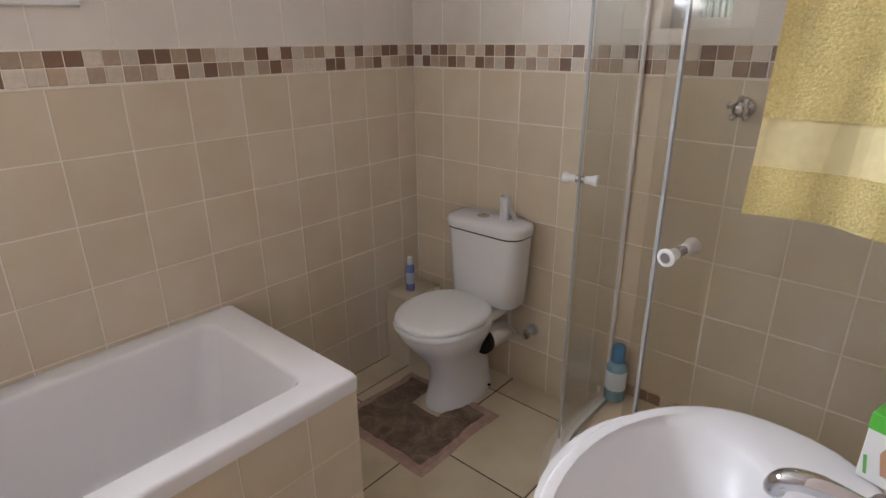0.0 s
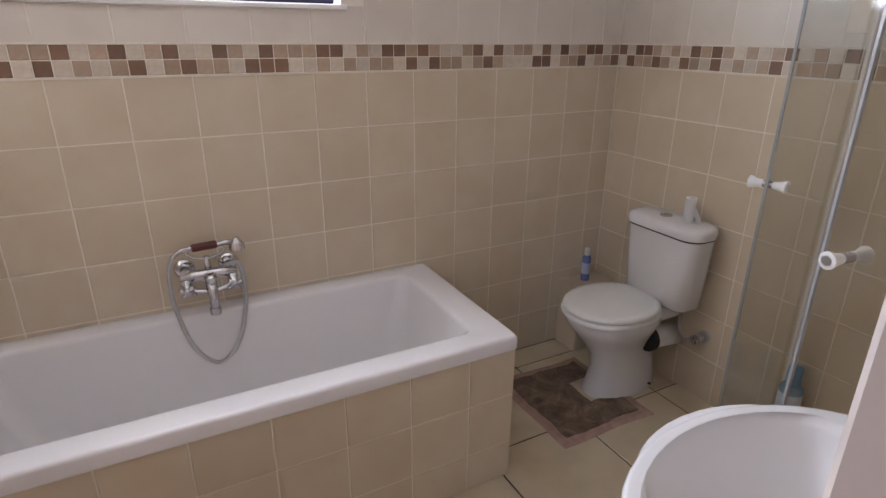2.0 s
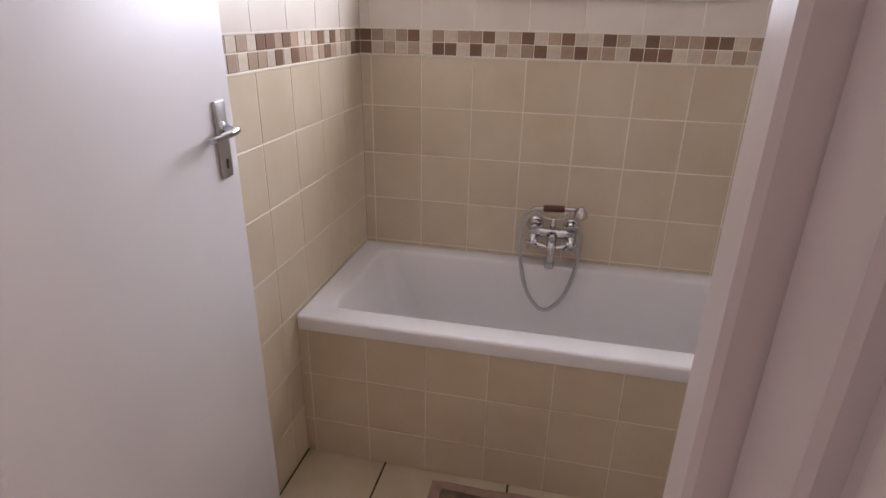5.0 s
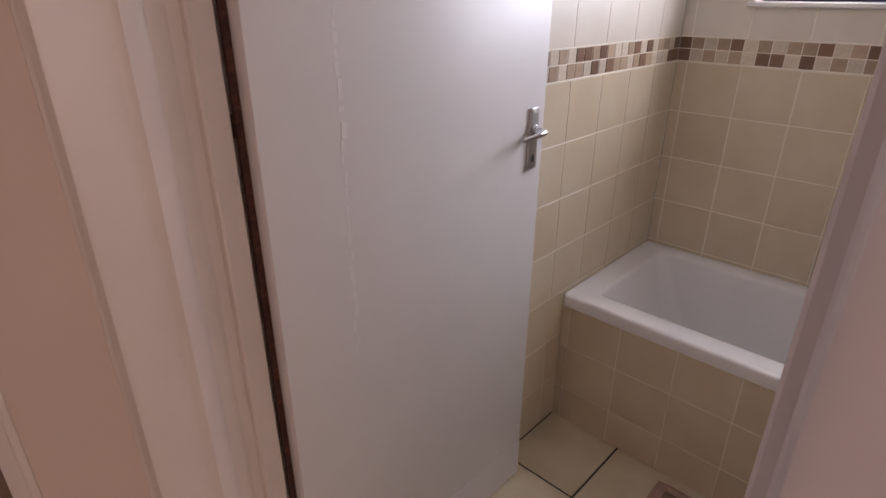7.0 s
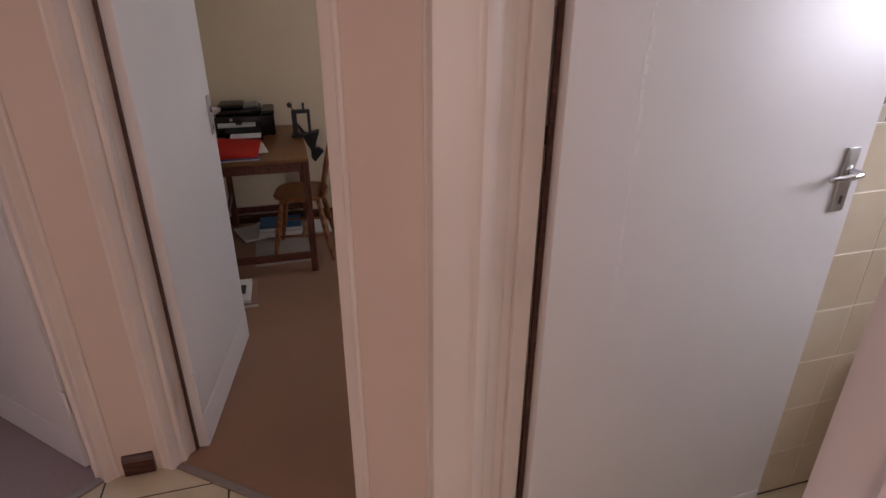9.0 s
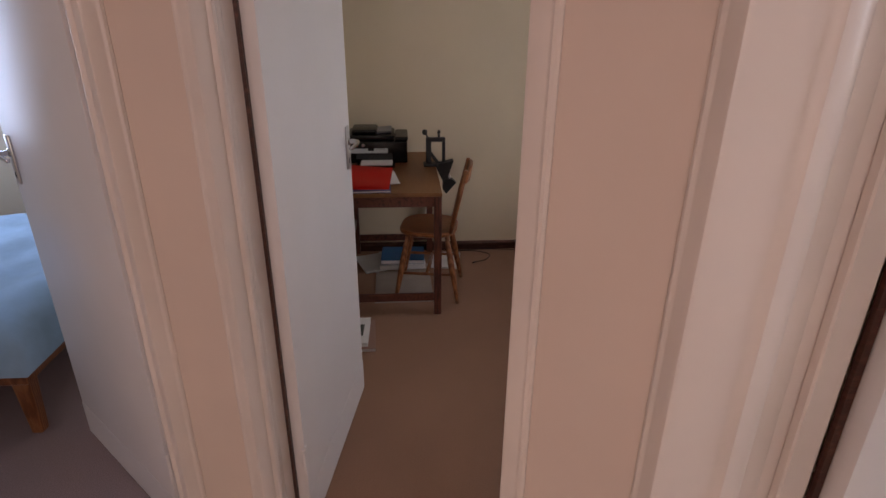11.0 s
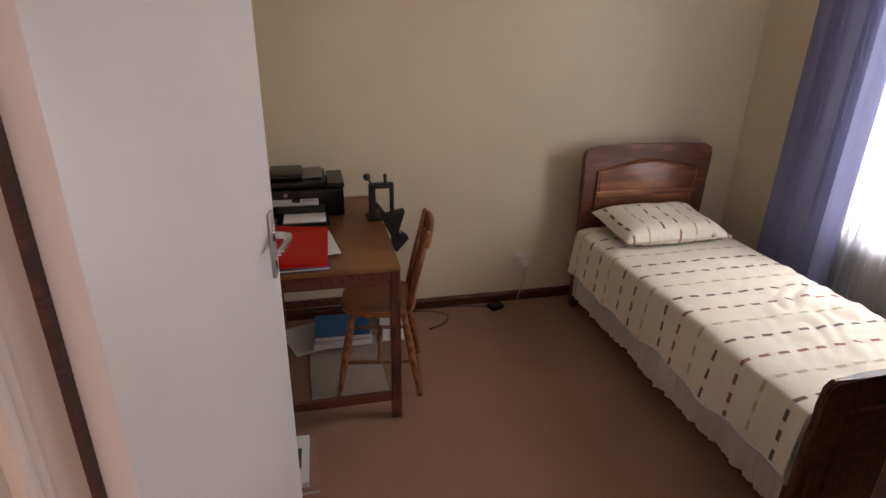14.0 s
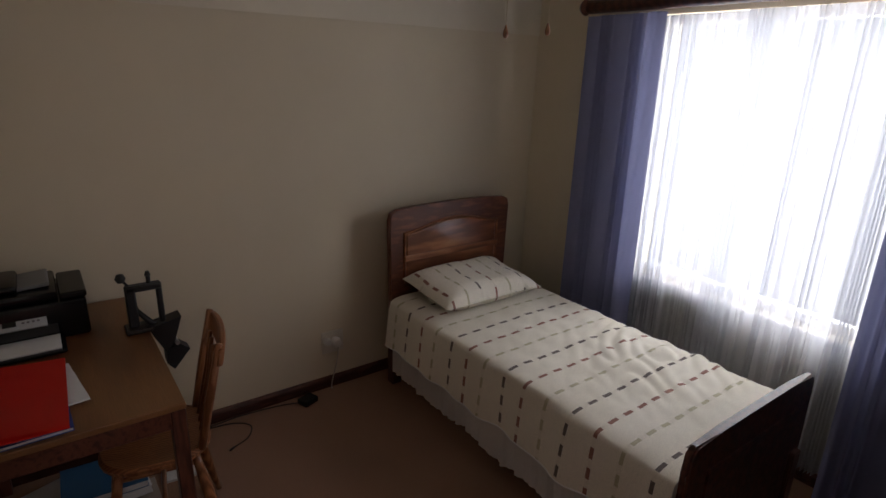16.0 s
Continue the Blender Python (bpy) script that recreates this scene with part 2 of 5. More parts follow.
def lathe(bm, profile, seg=24, at=(0, 0, 0), m=None):
    """Turn (radius, height) pairs round z."""
    loops = []
    for r, z in profile:
        lp = [Vector((at[0] + max(r, 1e-4) * math.cos(2 * math.pi * k / seg), at[1] + max(r, 1e-4) * math.sin(2 * math.pi * k / seg), at[2] + z)) for k in range(seg)]
        loops.append([m @ v for v in lp] if m else lp)
    return loft(bm, loops)


def rrect(cx, cy, w, d, r, z, n=5):
    """A rounded rectangle at height z."""
    out = []
    for k, (sx, sy) in enumerate(((1, 1), (-1, 1), (-1, -1), (1, -1))):
        for i in range(n + 1):
            a = math.pi / 2 * (k + i / n)
            out.append(Vector((cx + sx * (w / 2 - r) + r * math.cos(a), cy + sy * (d / 2 - r) + r * math.sin(a), z)))
    return out


def smooth_pts(pts, n=8):
    """Catmull-Rom through points."""
    pts = [Vector(p) for p in pts]
    out = []
    for i in range(len(pts) - 1):
        p0, p1, p2, p3 = pts[max(i - 1, 0)], pts[i], pts[i + 1], pts[min(i + 2, len(pts) - 1)]
        for k in range(n):
            t = k / n
            out.append(0.5 * ((2 * p1) + (p2 - p0) * t + (2 * p0 - 5 * p1 + 4 * p2 - p3) * t * t + (3 * p1 - p0 - 3 * p2 + p3) * t ** 3))
    out.append(pts[-1])
    return out


# ---- plan ----
EAST = 2.742          # bathroom wall behind the toilet
SOUTH = -2.0         # bathroom wall with the door
HALL_N = -2.25        # hall face of that wall
BED_W = -3.37         # bedroom wall behind desk and bed
BED_E = -0.12
BED_S = -3.13
CEILING = 2.5
ROW = 0.200
BAND0, BAND1 = 1.403, 1.502
WIN = (0.25, 1.395, 1.632, 2.22)      # bathroom window
BWIN = (-2.53, -1.30, 0.72, 2.08)     # bedroom window
DIAG = radians(51)
P0 = Vector((-0.745, -3.15, 0))       # hall corner at the bedroom door
P1 = Vector((-0.745, -3.32, 0))       # hall corner at the spare room door


def wall_with_hole(name, u0, u1, v0, v1, z1, hole, material, m=None, label=""):
    """A wall along u of thickness v0..v1, with one opening (u, u, z, z)."""
    bm = bmesh.new()
    a, b, c, d = hole
    for q in ((u0, a, v0, v1, 0, z1), (b, u1, v0, v1, 0, z1)):
        if q[1] - q[0] > 0.001:
            box(bm, *q, m=m)
    if d < z1:
        box(bm, a, b, v0, v1, d, z1, m=m)
    if c > 0:
        box(bm, a, b, v0, v1, 0, c, m=m)
    return structure(name, bm, material, label)


# ---- structure ----
GB = 0.0015  # grout lies this far behind the tile faces
wall_with_hole("wall_bath_north", 0, EAST, GB, 0.27, CEILING, WIN, GROUT)
M_E = Matrix.Translation((EAST + GB, 0, 0)) @ Matrix.Rotation(radians(-90), 4, "Z")
wall_with_hole("wall_bath_east", -0.27, 2.24, 0.0, 0.25, CEILING, (1.11, 1.325, 1.55, 2.22), GROUT, M_E)
structure("wall_bath_west", B(BED_E, -GB, HALL_N + 0.02, 0.0, 0, CEILING), GROUT)
DOOR_H = 2.06
wall_with_hole("wall_bath_south", -0.016, 3.2, HALL_N, SOUTH - GB, CEILING, (0.012, 0.997, 0, DOOR_H), HALL_WALL)
wall_with_hole("wall_bedroom_north", BED_W - 0.2, BED_E, 0.0, 0.25, CEILING, BWIN, BED_WALL)
structure("wall_bedroom_west", B(BED_W - 0.2, BED_W, -3.4, 0.0, 0, CEILING), BED_WALL)
structure("wall_bedroom_south", B(BED_W, -0.86, -3.33, BED_S, 0, CEILING), BED_WALL)
structure("wall_bedroom_east", B(BED_E - 0.004, BED_E, HALL_N, 0.0, 0, CEILING), BED_WALL)
M_BD = Matrix.Translation(P0) @ Matrix.Rotation(DIAG, 4, "Z")
M_SD = Matrix.Translation(P1) @ Matrix.Rotation(-DIAG, 4, "Z")
wall_with_hole("wall_bedroom_door", 0.0, 1.158, 0.0, 0.12, CEILING, (0.022, 0.917, 0, DOOR_H), HALL_WALL, M_BD)
wall_with_hole("wall_spare_door", 0.0, 1.158, -0.12, 0.0, CEILING, (0.022, 0.893, 0, DOOR_H), HALL_WALL, M_SD)
structure("wall_hall_west", B(-0.86, -0.745, -3.32, -3.15, 0, CEILING), HALL_WALL)
structure("wall_hall_south", B(-0.16, 3.4, -4.42, -4.22, 0, CEILING), HALL_WALL)
structure("wall_hall_east", B(3.2, 3.4, -4.22, HALL_N, 0, CEILING), HALL_WALL)
structure("wall_spare_west", B(-3.4, -3.2, -6.2, -3.33, 0, CEILING), BED_WALL)
structure("wall_spare_south", B(-3.4, -0.1, -6.2, -6.0, 0, CEILING), BED_WALL)
structure("wall_spare_east", B(-0.16, 0.0, -6.2, -4.42, 0, CEILING), BED_WALL)
structure("ceiling", B(-3.6, 3.5, -6.3, 0.3, CEILING, CEILING + 0.1), CEIL)
structure("ground", B(-60, 60, -60, 60, -0.3, -0.22), paint("outdoor_ground", (0.25, 0.2, 0.14), 0.9))
structure("floor", B(-0.9, 3.4, -4.4, 0.1, -0.2, -0.004), GROUT_DARK)
# carpets end at the thresholds
bm = bmesh.new()
pts = [(BED_W, 0), (BED_E, 0), (BED_E, -2.3)] + [(M_BD @ Vector((u, 0.03, 0))).to_2d()[:] for u in (1.0, 0.0)] + [(-0.86, BED_S), (BED_W, BED_S)]
loft(bm, [[Vector((x, y, -0.02)) for x, y in pts], [Vector((x, y, 0.004)) for x, y in pts]])
structure("carpet", bm, CARPET, "brown looped bedroom carpet")
bm = bmesh.new()
pts = [(-3.2, -3.33), (-0.86, -3.33)] + [(M_SD @ Vector((u, -0.03, 0))).to_2d()[:] for u in (0.0, 1.05)] + [(-0.16, -6.0), (-3.2, -6.0)]
loft(bm, [[Vector((x, y, -0.02)) for x, y in pts], [Vector((x, y, 0.004)) for x, y in pts]])
structure("carpet_spare", bm, CARPET_SPARE)
structure("floor_base", B(-3.6, -0.1, -6.2, 0.1, -0.2, -0.02), GROUT_DARK)

# ---- doors and frames ----


def door_frame(name, m, u0, u1, v_front, v_back, h, label):
    """A pressed frame lining an opening u0..u1; the front is the hall face, at v_front; rolls and a stop run up it."""
    s = 1 if v_back > v_front else -1
    depth = abs(v_back - v_front)
    bm = bmesh.new()
    for a, d in ((u0, 1), (u1, -1)):
        box(bm, a - d * 0.022, a, v_front, v_back, 0, h, 0.002, m)
        # face of the frame with a roll at each side
        prof = [(-0.055, 0.002), (-0.055, -0.005), (-0.050, -0.009), (-0.043, -0.009), (-0.038, -0.005), (-0.034, -0.004), (-0.008, -0.004), (-0.001, -0.001), (0.002, 0.006),
                (0.002, depth * 0.36), (0.006, depth * 0.40), (0.012, depth * 0.43), (0.013, depth * 0.50), (0.009, depth * 0.55), (0.004, depth * 0.58),
                (0.004, depth * 0.66), (0.001, depth * 0.70), (-0.001, depth * 0.72)]
        loops = [[m @ Vector((a + d * x, v_front + s * y, z)) for x, y in prof] for z in (0.0, h)]
        loft(bm, loops)
    box(bm, u0, u1, v_front, v_back, h - 0.022, h, 0.002, m)
    box(bm, u0 - 0.055, u1 + 0.055, v_front - s * 0.009, v_front + s * 0.002, h, h + 0.055, 0.003, m)
    return structure(name, bm, FRAME_PAINT, label, 30)


def lever_handle(parent, at, side, towards):
    """Back plate, keyhole and a curved lever; at: on the leaf face; side: +-1 out of the face (local y); towards: +-1 along x."""
    x, y, z = at
    p = part("handle_plate", B(x - 0.021, x + 0.021, y, y + side * 0.008, z - 0.112, z + 0.062, 0.004, None, 2), CHROME_DULL, parent, "worn chrome back plate", 40)
    lever = [(x, y, z), (x, y + side * 0.038, z), (x + towards * 0.012, y + side * 0.047, z), (x + towards * 0.05, y + side * 0.047, z - 0.003),
             (x + towards * 0.095, y + side * 0.040, z - 0.008)]
    part("lever", T(smooth_pts(lever, 4), [0.010] * 4 + [0.009] * 8 + [0.0075] * 5, 10), CHROME, p, "curved chrome lever", True)
    bm = lathe(bmesh.new(), [(0.016, 0), (0.016, 0.006), (0.012, 0.01)], 16, m=Matrix.Translation((x, y + side * 0.004, z)) @ Matrix.Rotation(radians(-90 * side), 4, "X"))
    part("rose", bm, CHROME, p, "", 40)
    part("keyhole", B(x - 0.004, x + 0.004, y + side * 0.0075, y + side * 0.0095, z - 0.09, z - 0.068), RUBBER, p)


def door_leaf(name, label, hinge, deg, w=0.84, h=2.03, hz=1.262, swing=1, levers=(1,), seam=False):
    """A flush door hung at hinge and turned deg; the leaf lies along local +x, its thickness on local y 0..swing*0.04."""
    ob = thing(name, label, "door", hinge, deg)
    ob["kind"] = "structure"
    a, b = (0.0, 0.04) if swing > 0 else (-0.04, 0.0)
    part("leaf", B(0.012, w, a, b, 0.008, h, 0.003, None, 2), DOOR_PAINT, ob, "", 40)
    for sd in levers:
        lever_handle(ob, (w - 0.055, b if sd > 0 else a, hz), sd, -1)
    y = b if swing > 0 else a
    # the shade in the hinge gap, put in as a dark strip
    part("hinge_edge", B(0.0, 0.012, y - 0.001, y + swing * 0.009, 0.008, h), SKIRT_WOOD, ob, "dark brown strip standing in for shade in the hinge gap")
    face, out = (a, -1) if swing > 0 else (b, 1)
    if seam:
        # a run of old filler, in small lumps, where the facing board meets the frame
        rg = random.Random(4)
        bm, z = bmesh.new(), 0.9
        while z < h - 0.02:
            ln = rg.uniform(0.012, 0.04)
            x = 0.188 + rg.uniform(-0.004, 0.004)
            box(bm, x, x + rg.uniform(0.007, 0.013), face - 0.0002, face + out * rg.uniform(0.0004, 0.0009), z, z + ln, 0.0003)
            z += ln + rg.uniform(0.004, 0.02)
        part("filler_seam", bm, DOOR_PAINT, ob, "lumpy painted-over filler seam")
    part("kick_rail", B(0.014, w - 0.001, face, face + out * 0.0022, 0.009, 0.165, 0.001), DOOR_PAINT, ob, "slightly proud painted bottom rail")
    for z in (0.33, 1.88):
        bm = T([(0.0, (a if swing > 0 else b), z - 0.05), (0, (a if swing > 0 else b), z + 0.05)], 0.007, 10)
        box(bm, 0.0, 0.03, a - 0.002 if swing > 0 else b, a if swing > 0 else b + 0.002, z - 0.045, z + 0.045)
        part("hinge", bm, DOOR_PAINT if swing else CHROME_DULL, ob, "painted steel butt hinge", 40)
    return ob


M_I = Matrix.Identity(4)
bath_frame = door_frame("door_frame_bath", M_I, 0.034, 0.975, HALL_N, SOUTH + 0.003, DOOR_H, "cream painted stepped door frame")
part("closing_stop", B(0.937, 0.9742, SOUTH - 0.035, SOUTH + 0.005, 0.002, DOOR_H - 0.023, 0.004), FRAME_PAINT, bath_frame)
part("hinge_stop", B(0.034, 0.055, SOUTH - 0.05, SOUTH - 0.002, 0.002, DOOR_H - 0.023, 0.003), FRAME_PAINT, bath_frame)
part("stop_backing", B(0.957, 0.9755, SOUTH - 0.095, SOUTH - 0.034, 0.002, DOOR_H - 0.023, 0.004), FRAME_PAINT, bath_frame)
door_frame("door_frame_bedroom", M_BD, 0.044, 0.895, 0.0, 0.12, DOOR_H, "cream painted stepped door frame")
door_frame("door_frame_spare", M_SD, 0.044, 0.871, 0.0, -0.12, DOOR_H, "cream painted stepped door frame")
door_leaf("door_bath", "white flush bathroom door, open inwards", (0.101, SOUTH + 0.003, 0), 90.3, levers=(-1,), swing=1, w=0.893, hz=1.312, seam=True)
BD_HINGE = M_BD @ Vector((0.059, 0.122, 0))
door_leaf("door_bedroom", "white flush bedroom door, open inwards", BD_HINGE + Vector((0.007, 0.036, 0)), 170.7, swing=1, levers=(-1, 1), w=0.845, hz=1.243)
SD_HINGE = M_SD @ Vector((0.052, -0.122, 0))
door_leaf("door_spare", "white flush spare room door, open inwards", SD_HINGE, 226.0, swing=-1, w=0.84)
for nm, m, u, v in (("threshold_bedroom", M_BD, 0.893, (0.012, 0.045)), ("threshold_spare", M_SD, 0.869, (-0.045, -0.012))):
    structure(nm, B(0.046, u, v[0], v[1], -0.003, 0.009, 0.004, m), GALV, "worn metal carpet strip")


def skirting(name, a, b, out, h=0.066, t=0.018, mat=SKIRT_WOOD):
    """A moulded board between two plan points, standing out by t."""
    a, b, o = Vector((*a, 0)), Vector((*b, 0)), Vector((*out, 0)).normalized()
    prof = [(0, 0), (t, 0), (t, h * 0.72), (t * 0.75, h * 0.84), (t * 0.4, h * 0.95), (0, h)]
    loops = [[p + o * x + Vector((0, 0, z + 0.004)) for x, z in prof] for p in (a, b)]
    return structure(name, loft(bmesh.new(), loops), mat, "dark varnished wooden skirting", False)


skirting("baseboard_west", (BED_W, BED_S), (BED_W, 0), (1, 0))
skirting("baseboard_north", (BED_W + 0.018, 0), (BED_E, 0), (0, -1))
skirting("baseboard_south", (BED_W + 0.018, BED_S), (-0.93, BED_S), (0, 1))
skirting("baseboard_hall", (-0.745, -3.29), (-0.745, -3.18), (1, 0), 0.09)
structure("picture_rail_band", B(BED_W, BED_W + 0.006, BED_S, 0, 2.002, CEILING), paint("upper_wall_paint", (0.66, 0.59, 0.47), 0.7))

# ---- bathroom window and shower window ----


def steel_window(name, m, w, z0, z1, bars, mullions):
    fr = structure(name, bmesh.new(), WHITE_FRAME, "white steel window frame")
    bm = bmesh.new()
    for q in ((0, 0.03, z0, z1), (w - 0.03, w, z0, z1), (0.03, w - 0.03, z0, z0 + 0.03), (0.03, w - 0.03, z1 - 0.03, z1)):
        box(bm, q[0], q[1], 0.10, 0.14, q[2], q[3], 0.003, m)
    part("window_frame", bm, WHITE_FRAME, fr)
    for u in mullions:
        part("mullion", B(u - 0.015, u + 0.015, 0.10, 0.14, z0 + 0.03, z1 - 0.03, 0.003, m), WHITE_FRAME, fr)
    for u in bars:
        part("burglar_bar", T([m @ Vector((u, 0.16, z0 + 0.03)), m @ Vector((u, 0.16, z1 - 0.03))], 0.006, 8), WHITE_FRAME, fr)
    part("pane", B(0.03, w - 0.03, 0.118, 0.122, z0 + 0.03, z1 - 0.03, 0, m), PANE, fr).visible_shadow = False
    return fr


w = steel_window("window_bath", Matrix.Translation((WIN[0], 0, 0)), WIN[1] - WIN[0], WIN[2], WIN[3], [0.2 + 0.15 * k for k in range(6)], [0.42, 0.8])
part("window_sill", B(WIN[0] - 0.02, WIN[1] + 0.02, -0.012, 0.10, WIN[2] - 0.02, WIN[2], 0.004), WHITE_FRAME, w)
part("blind_rail", B(WIN[0] + 0.02, WIN[1] - 0.02, 0.012, 0.040, WIN[2] + 0.003, WIN[2] + 0.023, 0.004), Mat("violet_blind", (0.10, 0.08, 0.22), 0.5).m, w, "dark violet blind rail")
steel_window("window_shower", Matrix.Translation((EAST, -1.11, 0)) @ Matrix.Rotation(radians(-90), 4, "Z"), 0.215, 1.55, 2.22, [0.045 + 0.021 * k for k in range(8)], [0.07])

# ---- bath ----
RIM = 0.588


def bathtub():
    L, D = 1.712, 0.732
    ob = thing("bathtub", "white acrylic bathtub built in behind beige tiles", "bathtub", (0.0, 0.0, 0.0))
    cx, cy = L / 2, -D / 2
    def lp(x0, x1, y0, y1, r, z):
        return rrect((x0 + x1) / 2, (y0 + y1) / 2, x1 - x0, y1 - y0, r, z, 6)
    loops = [lp(0.002, L, -D, -0.002, 0.012, RIM - 0.050), lp(0.0, L + 0.002, -D - 0.002, -0.001, 0.016, RIM - 0.010),
             lp(0.003, L - 0.003, -D + 0.004, -0.003, 0.018, RIM - 0.001), lp(0.012, L - 0.012, -D + 0.014, -0.006, 0.02, RIM),
             lp(0.090, L - 0.112, -D + 0.088, -0.072, 0.045, RIM), lp(0.098, L - 0.119, -D + 0.096, -0.079, 0.045, RIM - 0.004),
             lp(0.105, L - 0.125, -D + 0.102, -0.082, 0.05, RIM - 0.018), lp(0.17, L - 0.16, -D + 0.115, -0.105, 0.07, RIM - 0.20),
             lp(0.26, L - 0.20, -D + 0.135, -0.125, 0.09, RIM - 0.36), lp(0.30, L - 0.23, -D + 0.16, -0.15, 0.08, RIM - 0.395),
             lp(0.34, L - 0.27, -D + 0.20, -0.19, 0.06, RIM - 0.40)]
    part("tub", loft(bmesh.new(), loops, cap0=False), ACRYLIC, ob, "", 50)
    part("plug_hole", lathe(bmesh.new(), [(0.028, 0), (0.026, 0.004), (0.016, 0.005), (0.012, 0.001)], 20, (1.33, -0.38, RIM - 0.401)), CHROME, ob, "chrome plug hole", 40)
    return ob


bathtub()

# ---- toilet ----


def oval(cx, cy, back, front, wide, z, n=28, sq=2.3):
    """An egg outline: back and front reach along x, wide across y; it points to -x."""
    out = []
    for k in range(n):
        a = 2 * math.pi * k / n
        c, s = math.cos(a), math.sin(a)
        r = (abs(c) ** sq + abs(s) ** sq) ** (-1 / sq)
        out.append(Vector((cx + (back if c > 0 else front) * c * r, cy + wide * s * r, z)))
    return out


def toilet():
    ob = thing("toilet", "white close-coupled ceramic toilet with closed lid and worn mat below", "toilet", (EAST, -0.475, 0))
    ob.scale = (0.95, 1.0, 1.02)
    body = [oval(-0.29, 0, 0.24, 0.165, 0.105, 0.0), oval(-0.29, 0, 0.24, 0.165, 0.105, 0.02), oval(-0.29, 0, 0.23, 0.155, 0.095, 0.05), oval(-0.29, 0, 0.22, 0.135, 0.082, 0.13),
            oval(-0.31, 0, 0.20, 0.13, 0.082, 0.20), oval(-0.33, 0, 0.20, 0.165, 0.115, 0.27), oval(-0.34, 0, 0.20, 0.20, 0.15, 0.32), oval(-0.35, 0, 0.22, 0.222, 0.172, 0.36),
            oval(-0.35, 0, 0.22, 0.232, 0.178, 0.385), oval(-0.35, 0, 0.22, 0.232, 0.178, 0.402)]
    part("bowl", loft(bmesh.new(), body), CERAMIC, ob, "", 60)
    bm = bmesh.new()
    box(bm, -0.26, -0.03, -0.13, 0.10, 0.36, 0.425, 0.02, None, 3)
    part("bowl_back", bm, CERAMIC, ob, "", 60)
    for y in (-0.108, 0.108):
        part("floor_bolt", lathe(bmesh.new(), [(0.008, 0), (0.007, 0.005), (0.003, 0.007)], 12, (-0.16, y * 0.93, 0.03)), RUBBER, ob, "dark bolt cover")
    seat = [oval(-0.36, 0, 0.215, 0.235, 0.180, 0.404), oval(-0.36, 0, 0.22, 0.24, 0.185, 0.408), oval(-0.36, 0, 0.22, 0.24, 0.185, 0.420), oval(-0.36, 0, 0.215, 0.235, 0.180, 0.425)]
    part("seat", loft(bmesh.new(), seat), WHITE_PLASTIC, ob, "", 50)
    lid = [oval(-0.36, 0, 0.215, 0.235, 0.182, 0.430, sq=2.1), oval(-0.36, 0, 0.22, 0.24, 0.186, 0.434, sq=2.1), oval(-0.36, 0, 0.22, 0.24, 0.186, 0.442, sq=2.1), oval(-0.36, 0, 0.213, 0.232, 0.179, 0.451, sq=2.1),
           oval(-0.36, 0, 0.19, 0.205, 0.152, 0.455, sq=2.1), oval(-0.36, 0, 0.08, 0.10, 0.07, 0.457, sq=2.1)]
    part("lid", loft(bmesh.new(), lid), WHITE_PLASTIC, ob, "", 50)
    for y in (-0.07, 0.07):
        part("seat_hinge", T([(-0.165, y - 0.02, 0.432), (-0.165, y + 0.02, 0.432)], 0.012, 10), CHROME, ob, "", True)
    def cl(x0, x1, hw, r, z):
        return rrect((x0 + x1) / 2, -0.04, x1 - x0, hw * 2, r, z, 6)
    cis = [cl(-0.165, -0.015, 0.155, 0.05, 0.425), cl(-0.178, -0.012, 0.166, 0.055, 0.437), cl(-0.184, -0.010, 0.178, 0.06, 0.60), cl(-0.188, -0.010, 0.186, 0.062, 0.742)]
    part("cistern", loft(bmesh.new(), cis), CERAMIC, ob, "", 50)
    lidc = [cl(-0.186, -0.012, 0.184, 0.062, 0.745), cl(-0.198, -0.006, 0.197, 0.075, 0.750), cl(-0.201, -0.005, 0.200, 0.078, 0.775), cl(-0.192, -0.008, 0.192, 0.075, 0.790), cl(-0.165, -0.02, 0.165, 0.065, 0.797)]
    part("cistern_lid", loft(bmesh.new(), lidc), CERAMIC, ob, "", 60)
    part("lid_gap", loft(bmesh.new(), [cl(-0.191, -0.011, 0.189, 0.064, 0.7415), cl(-0.191, -0.011, 0.189, 0.064, 0.7485)]), RUBBER, ob, "thin dark joint below the lid")
    b = part("flush_button", lathe(bmesh.new(), [(0.027, 0), (0.027, 0.004), (0.022, 0.006)], 24, (-0.105, -0.01, 0.7965)), CHROME, ob, "chrome dual flush button", 40)
    part("button_half", B(-0.120, -0.090, -0.011, -0.009, 0.8025, 0.803), RUBBER, b)
    part("outlet_pipe", T([(-0.20, -0.085, 0.27), (-0.15, -0.085, 0.27), (-0.08, -0.075, 0.25), (0, -0.07, 0.24)], [0.055, 0.055, 0.05, 0.05], 18), WHITE_PLASTIC, ob, "white plastic waste pipe", True)
    part("pipe_seal", T([(-0.215, -0.088, 0.27), (-0.19, -0.088, 0.27)], 0.058, 20), RUBBER, ob, "black rubber seal", 40)
    return ob


toilet()

# ---- basin ----


